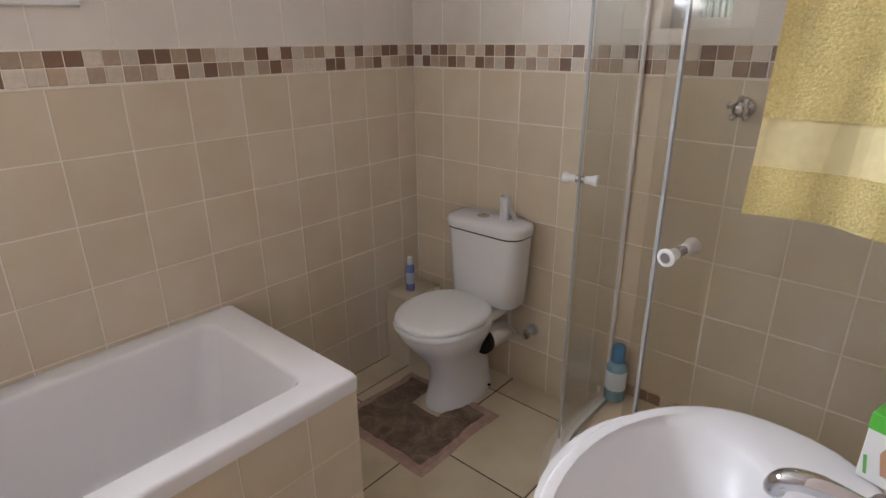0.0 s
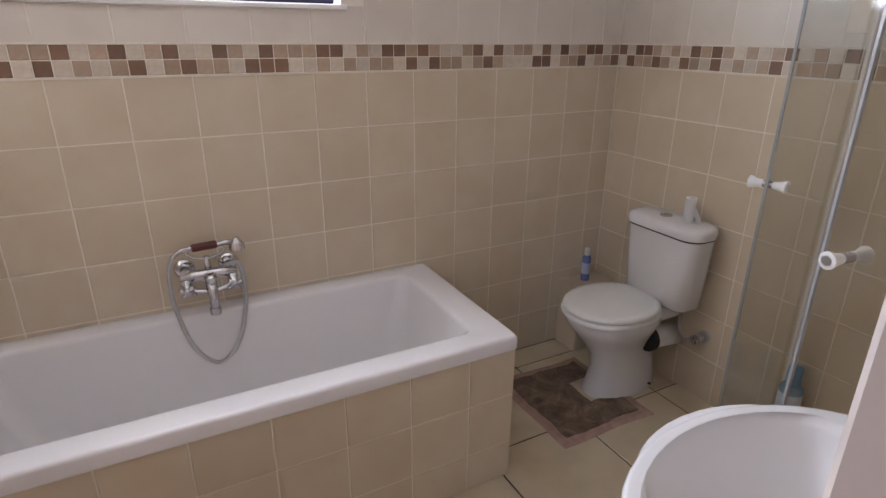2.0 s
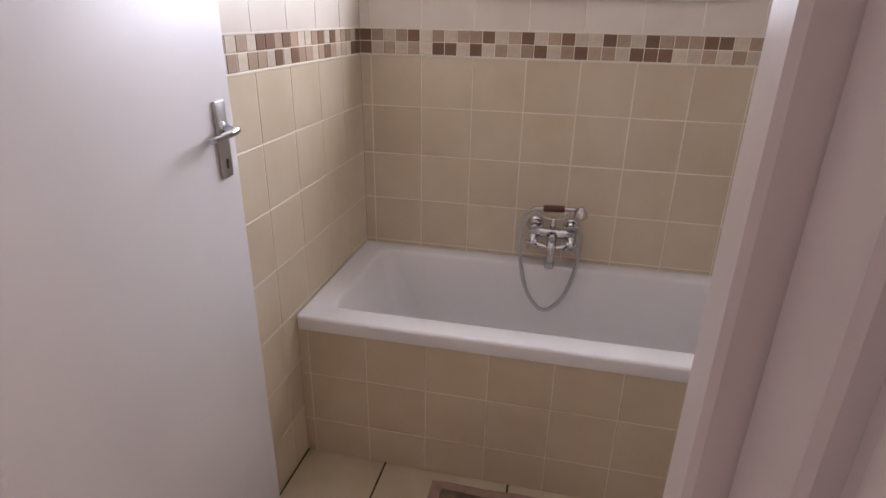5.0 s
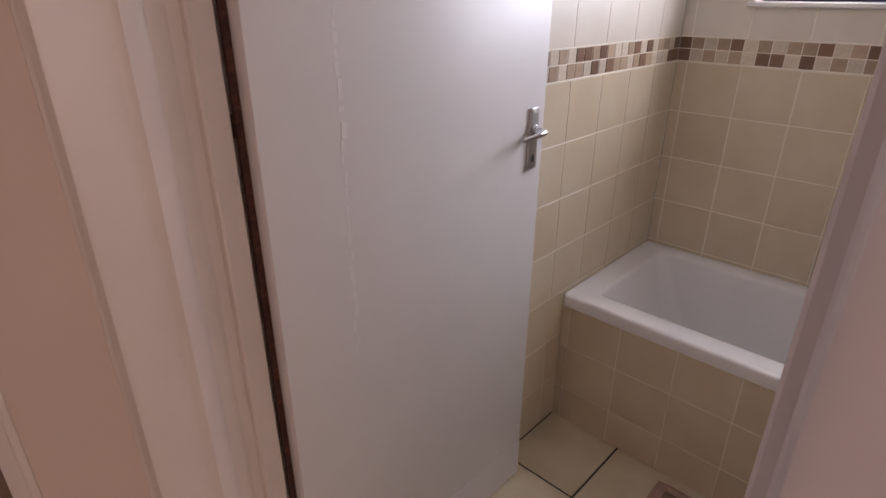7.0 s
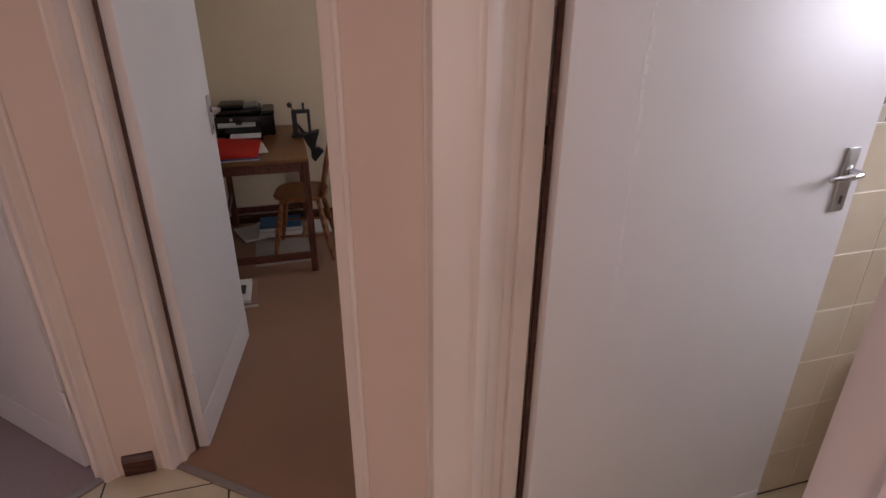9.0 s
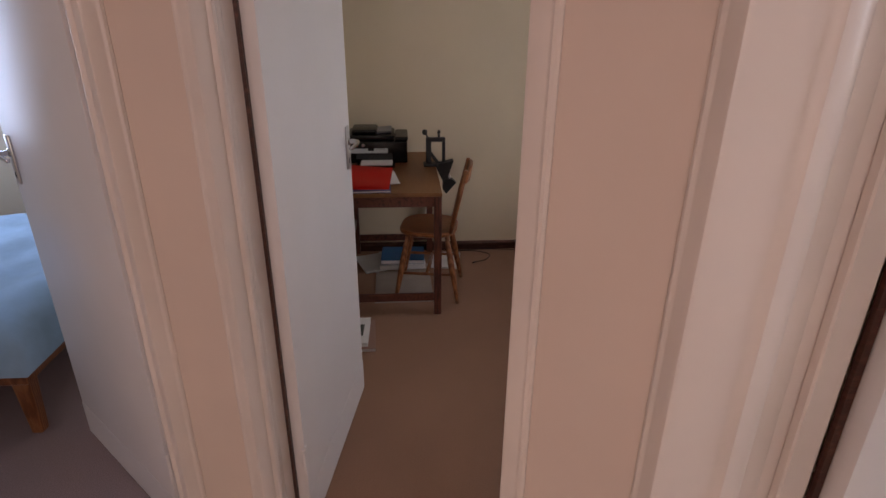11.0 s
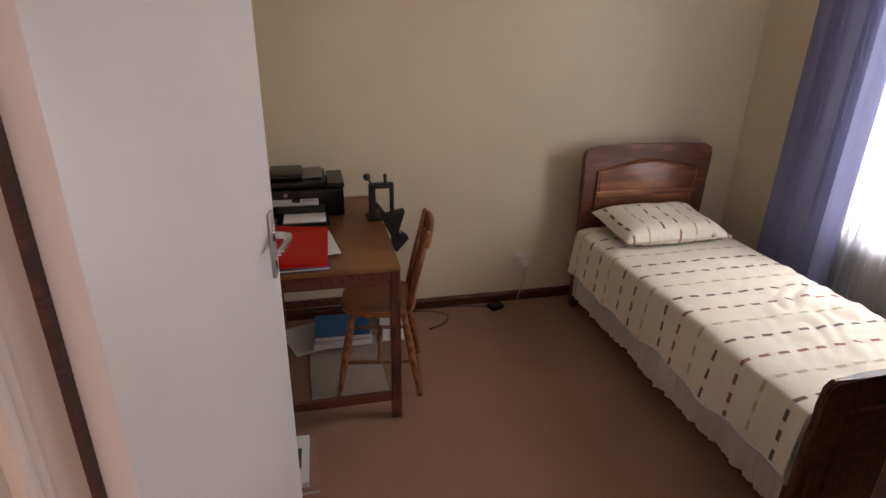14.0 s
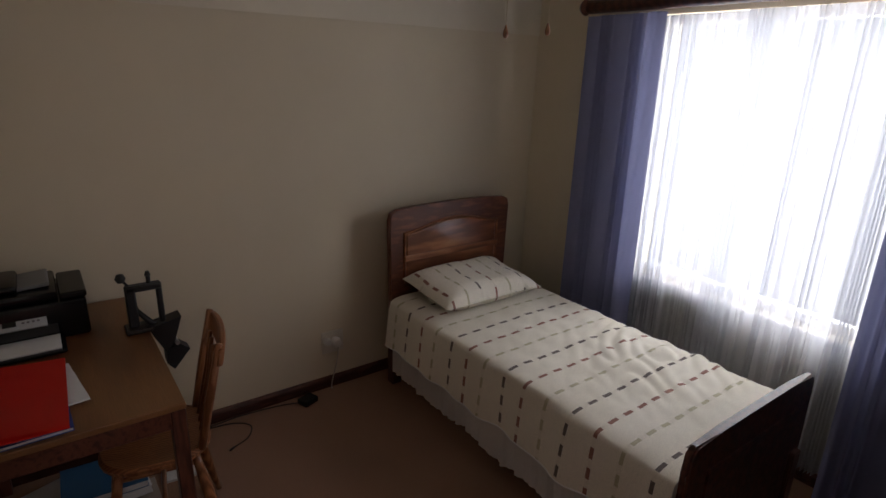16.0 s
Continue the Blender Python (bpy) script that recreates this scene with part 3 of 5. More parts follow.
def basin():
    W2, D, Z = 0.342, 0.55, 0.82
    ob = thing("washbasin", "white ceramic pedestal washbasin on the tiled floor", "washbasin", (1.568, SOUTH, 0))
    def outline(k, z, cut=0.0, dy=0.0):
        out = []
        n = 40
        for i in range(n):
            a = 2 * math.pi * i / n
            c, s = math.cos(a), math.sin(a)
            e = 2.6 if s < 0 else 2.0
            r = (abs(c) ** e + abs(s) ** e) ** (-1 / e)
            x, y = W2 * k * c * r, 0.253 + dy + (0.253 * s * r) * k
            out.append(Vector((x, max(y, 0.003), z)))
        return out
    def bowl(k, z):
        return [Vector((0.24 * k * math.cos(2 * math.pi * i / 40), 0.325 + 0.175 * k * math.sin(2 * math.pi * i / 40), z)) for i in range(40)]
    loops = [outline(0.45, 0.62), outline(0.72, 0.66), outline(0.93, 0.74), outline(0.99, 0.795), outline(1.0, 0.812), outline(0.985, 0.82), outline(0.965, 0.8215), outline(0.90, 0.8205),
             bowl(1.09, 0.820), bowl(1.07, 0.8165), bowl(1.02, 0.8125), bowl(0.985, 0.802), bowl(0.95, 0.785), bowl(0.85, 0.755), bowl(0.6, 0.70), bowl(0.25, 0.682), bowl(0.1, 0.68)]
    part("bowl", loft(bmesh.new(), loops), CERAMIC, ob, "", 50)
    part("pedestal", loft(bmesh.new(), [rrect(0, 0.16, 0.20, 0.2, 0.07, 0), rrect(0, 0.16, 0.15, 0.16, 0.06, 0.2), rrect(0, 0.16, 0.15, 0.16, 0.06, 0.45), rrect(0, 0.17, 0.22, 0.2, 0.08, 0.66)]), CERAMIC, ob, "", 60)
    tx = 0.130
    tap = part("tap", lathe(bmesh.new(), [(0.028, 0), (0.027, 0.01), (0.023, 0.018), (0.022, 0.05), (0.024, 0.062), (0.018, 0.072)], 24, (tx, 0.06, 0.821)), CHROME, ob, "chrome mixer tap", 50)
    part("spout", T(smooth_pts([(tx, 0.065, 0.862), (tx - 0.006, 0.12, 0.878), (tx - 0.014, 0.165, 0.880), (tx - 0.019, 0.190, 0.868), (tx - 0.020, 0.196, 0.850)], 6), [0.016] * 8 + [0.0175] * 10 + [0.0165] * 7, 18), CHROME, tap, "", True)
    part("nozzle", T([(tx - 0.020, 0.196, 0.850), (tx - 0.020, 0.197, 0.844)], 0.014, 16), CHROME_DULL, tap, "", 40)
    part("lever", T([(tx, 0.055, 0.893), (tx + 0.012, 0.04, 0.915), (tx + 0.03, 0.02, 0.93)], [0.013, 0.01, 0.007], 10), CHROME, tap, "", True)
    part("overflow", lathe(bmesh.new(), [(0.011, 0), (0.008, 0.003)], 14, m=Matrix.Translation((0.03, 0.165, 0.775)) @ Matrix.Rotation(radians(-70), 4, "X")), CHROME, ob, "", 40)
    return ob


basin()

# ---- shower ----
SX, SY, SR = 1.95, -1.07, 0.55
SC = Vector((SX + SR, SY - SR, 0))


def shower_path(a0, a1, n=14, off=0.0):
    return [SC + Vector(((SR + off) * math.cos(radians(a)), (SR + off) * math.sin(radians(a)), 0)) for a in np.linspace(a0, a1, n)]


def strip(bm, pts, z0, z1, t):
    """An upright sheet of thickness t along plan points."""
    out, inn = [], []
    for i, p in enumerate(pts):
        d = (pts[min(i + 1, len(pts) - 1)] - pts[max(i - 1, 0)]).normalized()
        nrm = Vector((-d.y, d.x, 0)) * t / 2
        out.append(p + nrm)
        inn.append(p - nrm)
    loops = [[Vector((a.x, a.y, z0)), Vector((b.x, b.y, z0)), Vector((b.x, b.y, z1)), Vector((a.x, a.y, z1))] for a, b in zip(out, inn)]
    return loft(bm, loops)


EDGE_SEAL = Mat("edge_seal_plastic", (0.36, 0.37, 0.37), 0.2).m


KERB = paint("cream_kerb", (0.66, 0.58, 0.46), 0.45, 8, 0.08)


def shower():
    ob = thing("shower_enclosure", "curved glass corner shower with sliding doors on a low tiled kerb", "shower", (0, 0, 0))
    line = [Vector((SX, SOUTH, 0))] + shower_path(180, 90, 20) + [Vector((EAST, SY, 0))]
    part("kerb", strip(bmesh.new(), line, 0, 0.085, 0.13), KERB, ob, "cream rounded shower kerb")
    part("kerb_lip", strip(bmesh.new(), line, 0.085, 0.10, 0.07), WHITE_FRAME, ob, "white raised lip")
    part("bottom_track", strip(bmesh.new(), line, 0.10, 0.125, 0.028), WHITE_FRAME, ob, "white aluminium bottom track", 40)
    part("top_track", strip(bmesh.new(), line, 1.95, 1.99, 0.035), WHITE_FRAME, ob, "white aluminium top track", 40)
    inner = [Vector((SX + 0.05, SOUTH, 0))] + shower_path(180, 90, 20, -0.05) + [Vector((EAST, SY - 0.05, 0)), Vector((EAST, SOUTH, 0))]
    part("tray", loft(bmesh.new(), [[Vector((p.x, p.y, 0.0)) for p in inner], [Vector((p.x, p.y, 0.165)) for p in inner]]), FLOOR_TILE, ob, "beige tiled shower floor")
    g = part("fixed_pane", strip(bmesh.new(), [Vector((SX, SOUTH + 0.01, 0)), Vector((SX, SC.y, 0))] + shower_path(180, 160, 5), 0.125, 1.95, 0.006), SHOWER_GLASS, ob)
    g2 = part("fixed_pane", strip(bmesh.new(), shower_path(109, 90, 5) + [Vector((EAST - 0.01, SY, 0))], 0.125, 1.95, 0.006), SHOWER_GLASS, ob)
    part("wall_post", B(EAST - 0.016, EAST - 0.002, SY - 0.007, SY + 0.007, 0.125, 1.95, 0.003), WHITE_FRAME, ob)
    part("wall_post", B(SX - 0.007, SX + 0.007, SOUTH + 0.002, SOUTH + 0.016, 0.125, 1.95, 0.003), WHITE_FRAME, ob)
    for a0, a1, ka in ((165, 180, 170.6), (104, 90, 102.6)):
        pth = shower_path(a0, a1, 5, 0.022)
        e = pth[-1] + (Vector((0, -0.30, 0)) if a0 > 150 else Vector((0.30, 0, 0)))
        d = part("sliding_door", strip(bmesh.new(), pth + [e], 0.145, 1.94, 0.006), SHOWER_GLASS, ob, "clear glass sliding door")
        part("edge_seal", strip(bmesh.new(), shower_path(a0, a0 + (0.7 if a0 > 150 else -0.7), 2, 0.022), 0.13, 1.94, 0.008), EDGE_SEAL, d, "pale grey plastic edge seal")
        k = SC + Vector((math.cos(radians(ka)), math.sin(radians(ka)), 0)) * (SR + 0.022)
        out = Vector((math.cos(radians(ka)), math.sin(radians(ka)), 0))
        for s in (1, -1):
            q = out.to_track_quat("Z", "Y").to_matrix().to_4x4() if s > 0 else (-out).to_track_quat("Z", "Y").to_matrix().to_4x4()
            part("knob", lathe(bmesh.new(), [(0.009, 0.004), (0.009, 0.014), (0.012, 0.018), (0.012, 0.03), (0.019, 0.05), (0.019, 0.054), (0.012, 0.056)], 18,
                               m=Matrix.Translation((k.x, k.y, 1.11)) @ q), WHITE_PLASTIC, d, "white plastic knob", 50)
            part("knob_cap", lathe(bmesh.new(), [(0.0115, 0.0555), (0.011, 0.0572), (0.004, 0.0575)], 16, m=Matrix.Translation((k.x, k.y, 1.11)) @ q), CHROME_DULL, d, "grey metal cap", 40)
        part("knob_bolt", T([Vector((k.x, k.y, 1.11)) - out * 0.014, Vector((k.x, k.y, 1.11)) + out * 0.014], 0.011, 14), CHROME, d, "chrome knob bolt", 40)
        for q_ in ((pth[0] + pth[1]) / 2, e.lerp(pth[-1], 0.3)):
            part("roller", lathe(bmesh.new(), [(0.004, -0.006), (0.012, -0.005), (0.012, 0.005), (0.004, 0.006)], 14, m=Matrix.Translation((q_.x, q_.y, 0.16)) @ out.to_track_quat("Z", "Y").to_matrix().to_4x4()), WHITE_PLASTIC, d, "small white roller", 40)
    return ob


shower()

# ---- bedroom window and curtains ----


def bedroom_window():
    a, b, c, d = BWIN
    fr = structure("window_bedroom", bmesh.new(), WHITE_FRAME, "white steel window with burglar bars")
    bm = bmesh.new()
    for q in ((a, a + 0.045, c, d), (b - 0.045, b, c, d), (a + 0.045, b - 0.045, c, c + 0.045), (a + 0.045, b - 0.045, d - 0.045, d)):
        box(bm, q[0], q[1], 0.08, 0.13, q[2], q[3], 0.004)
    part("window_frame", bm, WHITE_FRAME, fr)
    x = (a + b) / 2
    part("mullion", B(x - 0.02, x + 0.02, 0.08, 0.13, c + 0.045, d - 0.045, 0.004), WHITE_FRAME, fr)
    for k in range(2):
        x0, x1 = a + (b - a) * k / 2 + 0.03, a + (b - a) * (k + 1) / 2 - 0.03
        part("pane", B(x0, x1, 0.10, 0.104, c + 0.05, d - 0.05), PANE, fr).visible_shadow = False
    part("window_sill", B(a - 0.02, b + 0.02, -0.015, 0.08, c - 0.03, c, 0.005), WHITE_FRAME, fr)
    return fr


bedroom_window()


def fabric(name, colour, trans, transparent=0.0, rough=0.9):
    m = bpy.data.materials.new(name)
    m.use_nodes = True
    t = m.node_tree
    out, pb = t.nodes["Material Output"], t.nodes["Principled BSDF"]
    pb.inputs["Base Color"].default_value = (*colour, 1)
    pb.inputs["Roughness"].default_value = rough
    nz = t.nodes.new("ShaderNodeTexNoise")
    nz.inputs["Scale"].default_value = 500
    bp = t.nodes.new("ShaderNodeBump")
    bp.inputs["Strength"].default_value, bp.inputs["Distance"].default_value = 0.3, 0.001
    t.links.new(nz.outputs[0], bp.inputs["Height"])
    t.links.new(bp.outputs[0], pb.inputs["Normal"])
    tl = t.nodes.new("ShaderNodeBsdfTranslucent")
    tl.inputs[0].default_value = (*colour, 1)
    mx = t.nodes.new("ShaderNodeMixShader")
    mx.inputs[0].default_value = trans
    t.links.new(pb.outputs[0], mx.inputs[1])
    t.links.new(tl.outputs[0], mx.inputs[2])
    last = mx
    if transparent:
        tp = t.nodes.new("ShaderNodeBsdfTransparent")
        m2 = t.nodes.new("ShaderNodeMixShader")
        m2.inputs[0].default_value = transparent
        t.links.new(mx.outputs[0], m2.inputs[1])
        t.links.new(tp.outputs[0], m2.inputs[2])
        last = m2
    t.links.new(last.outputs[0], out.inputs[0])
    return m


BLUE_CURTAIN = fabric("blue_curtain_cloth", (0.25, 0.26, 0.42), 0.35)
SHEER = fabric("white_sheer_cloth", (0.58, 0.60, 0.645), 0.52, 0.31)


def curtain(name, x0, x1, y, z0, z1, folds, depth, material, label, cat="curtain", seed=1, n=160, flare=0.0, rings=10, uneven=0.0):
    """Cloth that hangs in uneven folds."""
    rg = random.Random(seed)
    ph = [rg.uniform(0, 6.28) for _ in range(4)]
    ob = thing(name, label, cat, ((x0 + x1) / 2, y, 0))
    bm = bmesh.new()
    grid = []
    for j in range(rings + 1):
        v = j / rings
        z = z1 + (z0 - z1) * v
        row = []
        for i in range(n + 1):
            u = i / n
            w = u + 0.35 / folds * math.sin(6.28 * u * folds * 0.37 + ph[0]) + 0.012 * v * math.sin(9 * u + ph[1])
            w += uneven * (noise.noise(Vector((u * 6, seed, 0.3))) + 0.5 * noise.noise(Vector((u * 17, seed, 2)))) / folds * 4 + 0.02 * uneven * v * noise.noise(Vector((u * 5, v * 1.5, seed)))
            amp = depth * (1 + uneven * 1.2 * noise.noise(Vector((u * 9, seed, 5)))) * (0.55 + 0.45 * v) * (0.7 + 0.3 * math.sin(5 * u + ph[2]))
            yy = amp * math.sin(6.28 * folds * w + ph[3]) + 0.25 * amp * math.sin(12.56 * folds * w + ph[1] + 2 * v)
            xx = (x0 + (x1 - x0) * u) - (x0 + x1) / 2
            xx *= 1 + flare * v
            row.append(bm.verts.new((xx, yy, z + 0.006 * math.sin(20 * u + ph[0]) * v)))
        grid.append(row)
    for a, b in zip(grid, grid[1:]):
        for i in range(n):
            bm.faces.new((a[i], a[i + 1], b[i + 1], b[i]))
    part("cloth", bm, material, ob, "", True)
    return ob


curtain("curtain", -2.87, -2.40, -0.13, 0.03, 2.08, 7, 0.035, BLUE_CURTAIN, "blue-grey floor-length curtain drawn open", seed=3)
curtain("curtain", -1.33, -0.75, -0.13, 0.03, 2.08, 7, 0.035, BLUE_CURTAIN, "blue-grey floor-length curtain drawn open in shade", seed=5)
curtain("sheer_curtain", -2.56, -1.86, -0.045, 0.12, 2.07, 11, 0.030, SHEER, "white sheer net curtain across half of the window", seed=8, n=360, uneven=0.8)
curtain("sheer_curtain", -2.02, -1.2, -0.085, 0.12, 2.07, 13, 0.026, SHEER, "white sheer net curtain overlapping the other one mid window", seed=13, n=400, uneven=0.8)

# ---- bed ----
BX0, BX1, BY0, BY1 = -3.19, -1.40, -1.185, -0.335


def bed():
    ob = thing("bed", "single bed with reddish wooden headboard and footboard, made up", "bed", ((BX0 + BX1) / 2, (BY0 + BY1) / 2, 0))
    ox, oy = (BX0 + BX1) / 2, (BY0 + BY1) / 2
    h = (BY1 - BY0) / 2
    xh, xf = BX0 - ox, BX1 - ox
    def board(x, t, h, w, top, shoulder, low, wl):
        """Outline across y, straight sides that lean, rounded shoulders."""
        pts = [(-wl, low), (-w, top - shoulder), (-w + 0.012, top - 0.018), (-w + 0.045, top - 0.002)]
        for k in range(-3, 4):
            pts.append((k * (w - 0.05) / 4, top + 0.012 * (1 - (k / 4) ** 2)))
        pts += [(w - 0.045, top - 0.002), (w - 0.012, top - 0.018), (w, top - shoulder), (wl, low)]
        bm = loft(bmesh.new(), [[Vector((x, y, z)) for y, z in pts], [Vector((x + t, y, z)) for y, z in pts]])
        bmesh.ops.bevel(bm, geom=[e for e in bm.edges if len({round(v.co.x, 4) for v in e.verts}) == 1], offset=0.006, segments=2, affect="EDGES")
        return bm
    hb = part("headboard", board(xh - 0.03, 0.035, h, h + 0.005, 1.055, 0.06, 0.35, h - 0.01), HEAD_RED, ob, "reddish wooden headboard", 40)
    # raised figured panel with an arched top
    pw = h - 0.085
    arch = [(-pw, 0.62), (-pw, 0.925)] + [(pw * k / 6, 0.925 + 0.055 * (0.5 + 0.5 * math.cos(math.pi * k / 6)) ** 0.8) for k in range(-5, 6)] + [(pw, 0.925), (pw, 0.62)]
    def inset(k):
        return [(y * (1 - k / pw), 0.78 + (z - 0.78) * (1 - k / 0.17)) for y, z in arch]
    bm = loft(bmesh.new(), [[Vector((xh + 0.004, y, z)) for y, z in arch], [Vector((xh + 0.016, y, z)) for y, z in inset(0.004)], [Vector((xh + 0.008, y, z)) for y, z in inset(0.018)],
                            [Vector((xh + 0.012, y, z)) for y, z in inset(0.024)]])
    part("headboard_panel", bm, HEAD_PANEL, hb, "lighter figured raised panel", 30)
    bm = B(xh + 0.008, xh + 0.022, -pw, pw, 0.755, 0.79, 0.006, None, 2)
    part("headboard_rail", bm, HEAD_PANEL, hb, "lighter wooden rail")
    # footboard with rolled ears
    pts = [(-h - 0.02, 0.10), (-h - 0.02, 0.45), (-h + 0.005, 0.53), (-h - 0.014, 0.60), (-h - 0.004, 0.672), (-h + 0.022, 0.698)]
    pts += [(y, 0.70 + 0.004 * math.cos(y * 4)) for y in (-0.25, -0.1, 0.1, 0.25)] + [(-y, z) for y, z in pts[::-1]]
    bm = loft(bmesh.new(), [[Vector((xf, y, z)) for y, z in pts], [Vector((xf + 0.030, y, z)) for y, z in pts]])
    bmesh.ops.bevel(bm, geom=[e for e in bm.edges if len({round(v.co.x, 4) for v in e.verts}) == 1], offset=0.008, segments=3, affect="EDGES")
    fb = part("footboard", bm, MAHOGANY, ob, "dark wooden footboard with shaped ends", 40)
    part("footboard_panel", B(xf + 0.030, xf + 0.038, -h + 0.1, h - 0.1, 0.2, 0.58, 0.006), MAHOGANY, fb)
    for x in (xh - 0.01, xf + 0.02):
        for y in (-h + 0.04, h - 0.04):
            part("leg", B(x - 0.03, x + 0.03, y - 0.03, y + 0.03, 0.004, 0.36, 0.005), MAHOGANY_V, ob)
    part("base", B(xh + 0.02, xf - 0.002, -h + 0.02, h - 0.02, 0.2, 0.36, 0.01), WHITE_PLASTIC, ob)
    part("mattress", B(xh + 0.02, xf - 0.004, -h + 0.012, h - 0.012, 0.36, 0.55, 0.03, None, 3), WHITE_PLASTIC, ob, "", 40)
    return ob


bed()


def striped_cloth():
    """Cream cotton with woven dashes in rows, in brown, rust and sage."""
    m = Mat("striped_bedspread", (0.72, 0.66, 0.55), 0.9)
    uv = m.n("UVMap")
    sep = m.n("SeparateXYZ")
    m.t.links.new(uv.outputs[0], sep.inputs[0])

    def math_(op, a, b=0.0, c=0.0):
        nd = m.n("Math")
        nd.operation = op
        for i, v in enumerate((a, b, c)):
            if isinstance(v, bpy.types.NodeSocket):
                m.t.links.new(v, nd.inputs[i])
            else:
                nd.inputs[i].default_value = v
        return nd.outputs[0]
    u, v = sep.outputs[0], sep.outputs[1]
    period, width = 0.1235, 0.0165
    u = math_("SUBTRACT", u, 0.808)
    f = math_("FRACT", math_("DIVIDE", u, period))
    line = math_("LESS_THAN", f, width / period)
    idx = math_("FLOOR", math_("DIVIDE", u, period))
    dash = math_("LESS_THAN", math_("FRACT", math_("ADD", math_("DIVIDE", v, 0.088), math_("MULTIPLY", idx, 0.37))), 0.55)
    rowc = m.ramp(math_("DIVIDE", math_("MODULO", math_("ADD", idx, 300.0), 3.0), 3.0), (0.0, (0.11, 0.085, 0.075)), (0.3, (0.26, 0.11, 0.08)),
                  (0.6, (0.46, 0.42, 0.28)), constant=True)
    thread = m.ramp(m.noise(420, 2), (0.35, (0.8, 0.8, 0.8)), (0.65, (1.15, 1.15, 1.15)))
    base = m.ramp(m.noise(3, 3), (0.3, (0.72, 0.665, 0.55)), (0.7, (0.78, 0.73, 0.63)))
    fac = math_("MULTIPLY", math_("MULTIPLY", line, dash), 0.95)
    soft = math_("MULTIPLY", line, 0.22)
    base = m.mix(soft, base, (0.55, 0.48, 0.38))
    m.set("Base Color", m.mix(1.0, m.mix(fac, base, rowc), thread, "MULTIPLY"))
    m.bump(m.noise(380, 2), 0.25, 0.001)
    return m.m


SPREAD = striped_cloth()


def uv_grid(bm, grid, uvs):
    lay = bm.loops.layers.uv.new("UVMap")
    look_up = {v: q for rv, ru in zip(grid, uvs) for v, q in zip(rv, ru)}
    for f in bm.faces:
        for lp in f.loops:
            lp[lay].uv = look_up[lp.vert]


def bedspread():
    ob = thing("bedspread", "cream striped cotton bedspread hanging over the side of the bed", "bedspread", ((BX0 + BX1) / 2, (BY0 + BY1) / 2, 0))
    ox = (BX0 + BX1) / 2
    h = (BY1 - BY0) / 2
    top = 0.565
    nx, ny = 200, 120
    bm = bmesh.new()
    grid, uvs = [], []
    fall0, fall1 = 0.27, 0.25
    total = fall0 + 2 * h + fall1
    for i in range(nx + 1):
        x = (BX0 + 0.03) + (BX1 - 0.008 - BX0 - 0.03) * i / nx - ox
        rv, ru = [], []
        for j in range(ny + 1):
            s = total * j / ny - fall0
            w = noise.noise(Vector((x * 3, s * 3, 1.3))) * 0.006 + noise.noise(Vector((x * 9, s * 9, 4))) * 0.003 + 0.034 * abs(noise.noise(Vector(((x + s) * 9, (x - s) * 4, 8)))) * math.exp(-((x - 0.33) ** 2 + (s - 0.72) ** 2) * 5) + 0.006 * abs(noise.noise(Vector((x * 5, s * 6 + x * 3, 2))))
            if s < 0:          # the near side falls
                d = -s
                out = 0.012 * (1 - math.exp(-d * 30)) + (0.012 + 0.14 * d) * noise.noise(Vector((x * 5.5, 0, 7))) + 0.02 * d / fall0
                hem = 0.032 * noise.noise(Vector((x * 2.2, 3, 2)))
                y, z = -h - out - 0.004, top - 0.012 - d * (1 + hem / fall0)
            elif s > 2 * h:
                d = s - 2 * h
                y, z = h + 0.004 + 0.01 * noise.noise(Vector((x * 5, 0, 3))), top - 0.012 - d
            else:
                e = min(s, 2 * h - s)
                y, z = s - h, top - 0.014 * math.exp(-e * 28) + w
            rv.append(bm.verts.new((x, y, z)))
            ru.append((x, s))
        grid.append(rv)
        uvs.append(ru)
    for a, b in zip(grid, grid[1:]):
        for j in range(ny):
            bm.faces.new((a[j], a[j + 1], b[j + 1], b[j]))
    uv_grid(bm, grid, uvs)
    edge = [r[0].co.copy() for r in grid]
    part("cover", bm, SPREAD, ob, "", True)
    part("hem", T([p + Vector((0, -0.001, 0.001)) for p in edge], 0.0028, 6), PAPER, ob, "stitched cream hem", True)
    return ob


bedspread()


def valance():
    ob = thing("bed_valance", "plain white gathered valance hanging below the bedspread", "valance", ((BX0 + BX1) / 2, BY0, 0))
    bm = bmesh.new()
    n, ox = 220, (BX0 + BX1) / 2
    rows = []
    for j in range(7):
        v = j / 6
        rows.append([bm.verts.new((BX0 + 0.04 + (BX1 - BX0 - 0.06) * i / n - ox,
                                   -0.004 + 0.012 * v * noise.noise(Vector((i * 0.16, 0, 5))) * 2 + 0.016 * v * noise.noise(Vector((i * 0.35, 0, 2))),
                                   0.36 - (0.25 + 0.03 * noise.noise(Vector((i * 0.03, 1, 1)))) * v)) for i in range(n + 1)])
    for a, b in zip(rows, rows[1:]):
        for i in range(n):
            bm.faces.new((a[i], a[i + 1], b[i + 1], b[i]))
    part("cloth", bm, fabric("white_valance_cloth", (0.66, 0.63, 0.60), 0.2), ob, "", True)


valance()


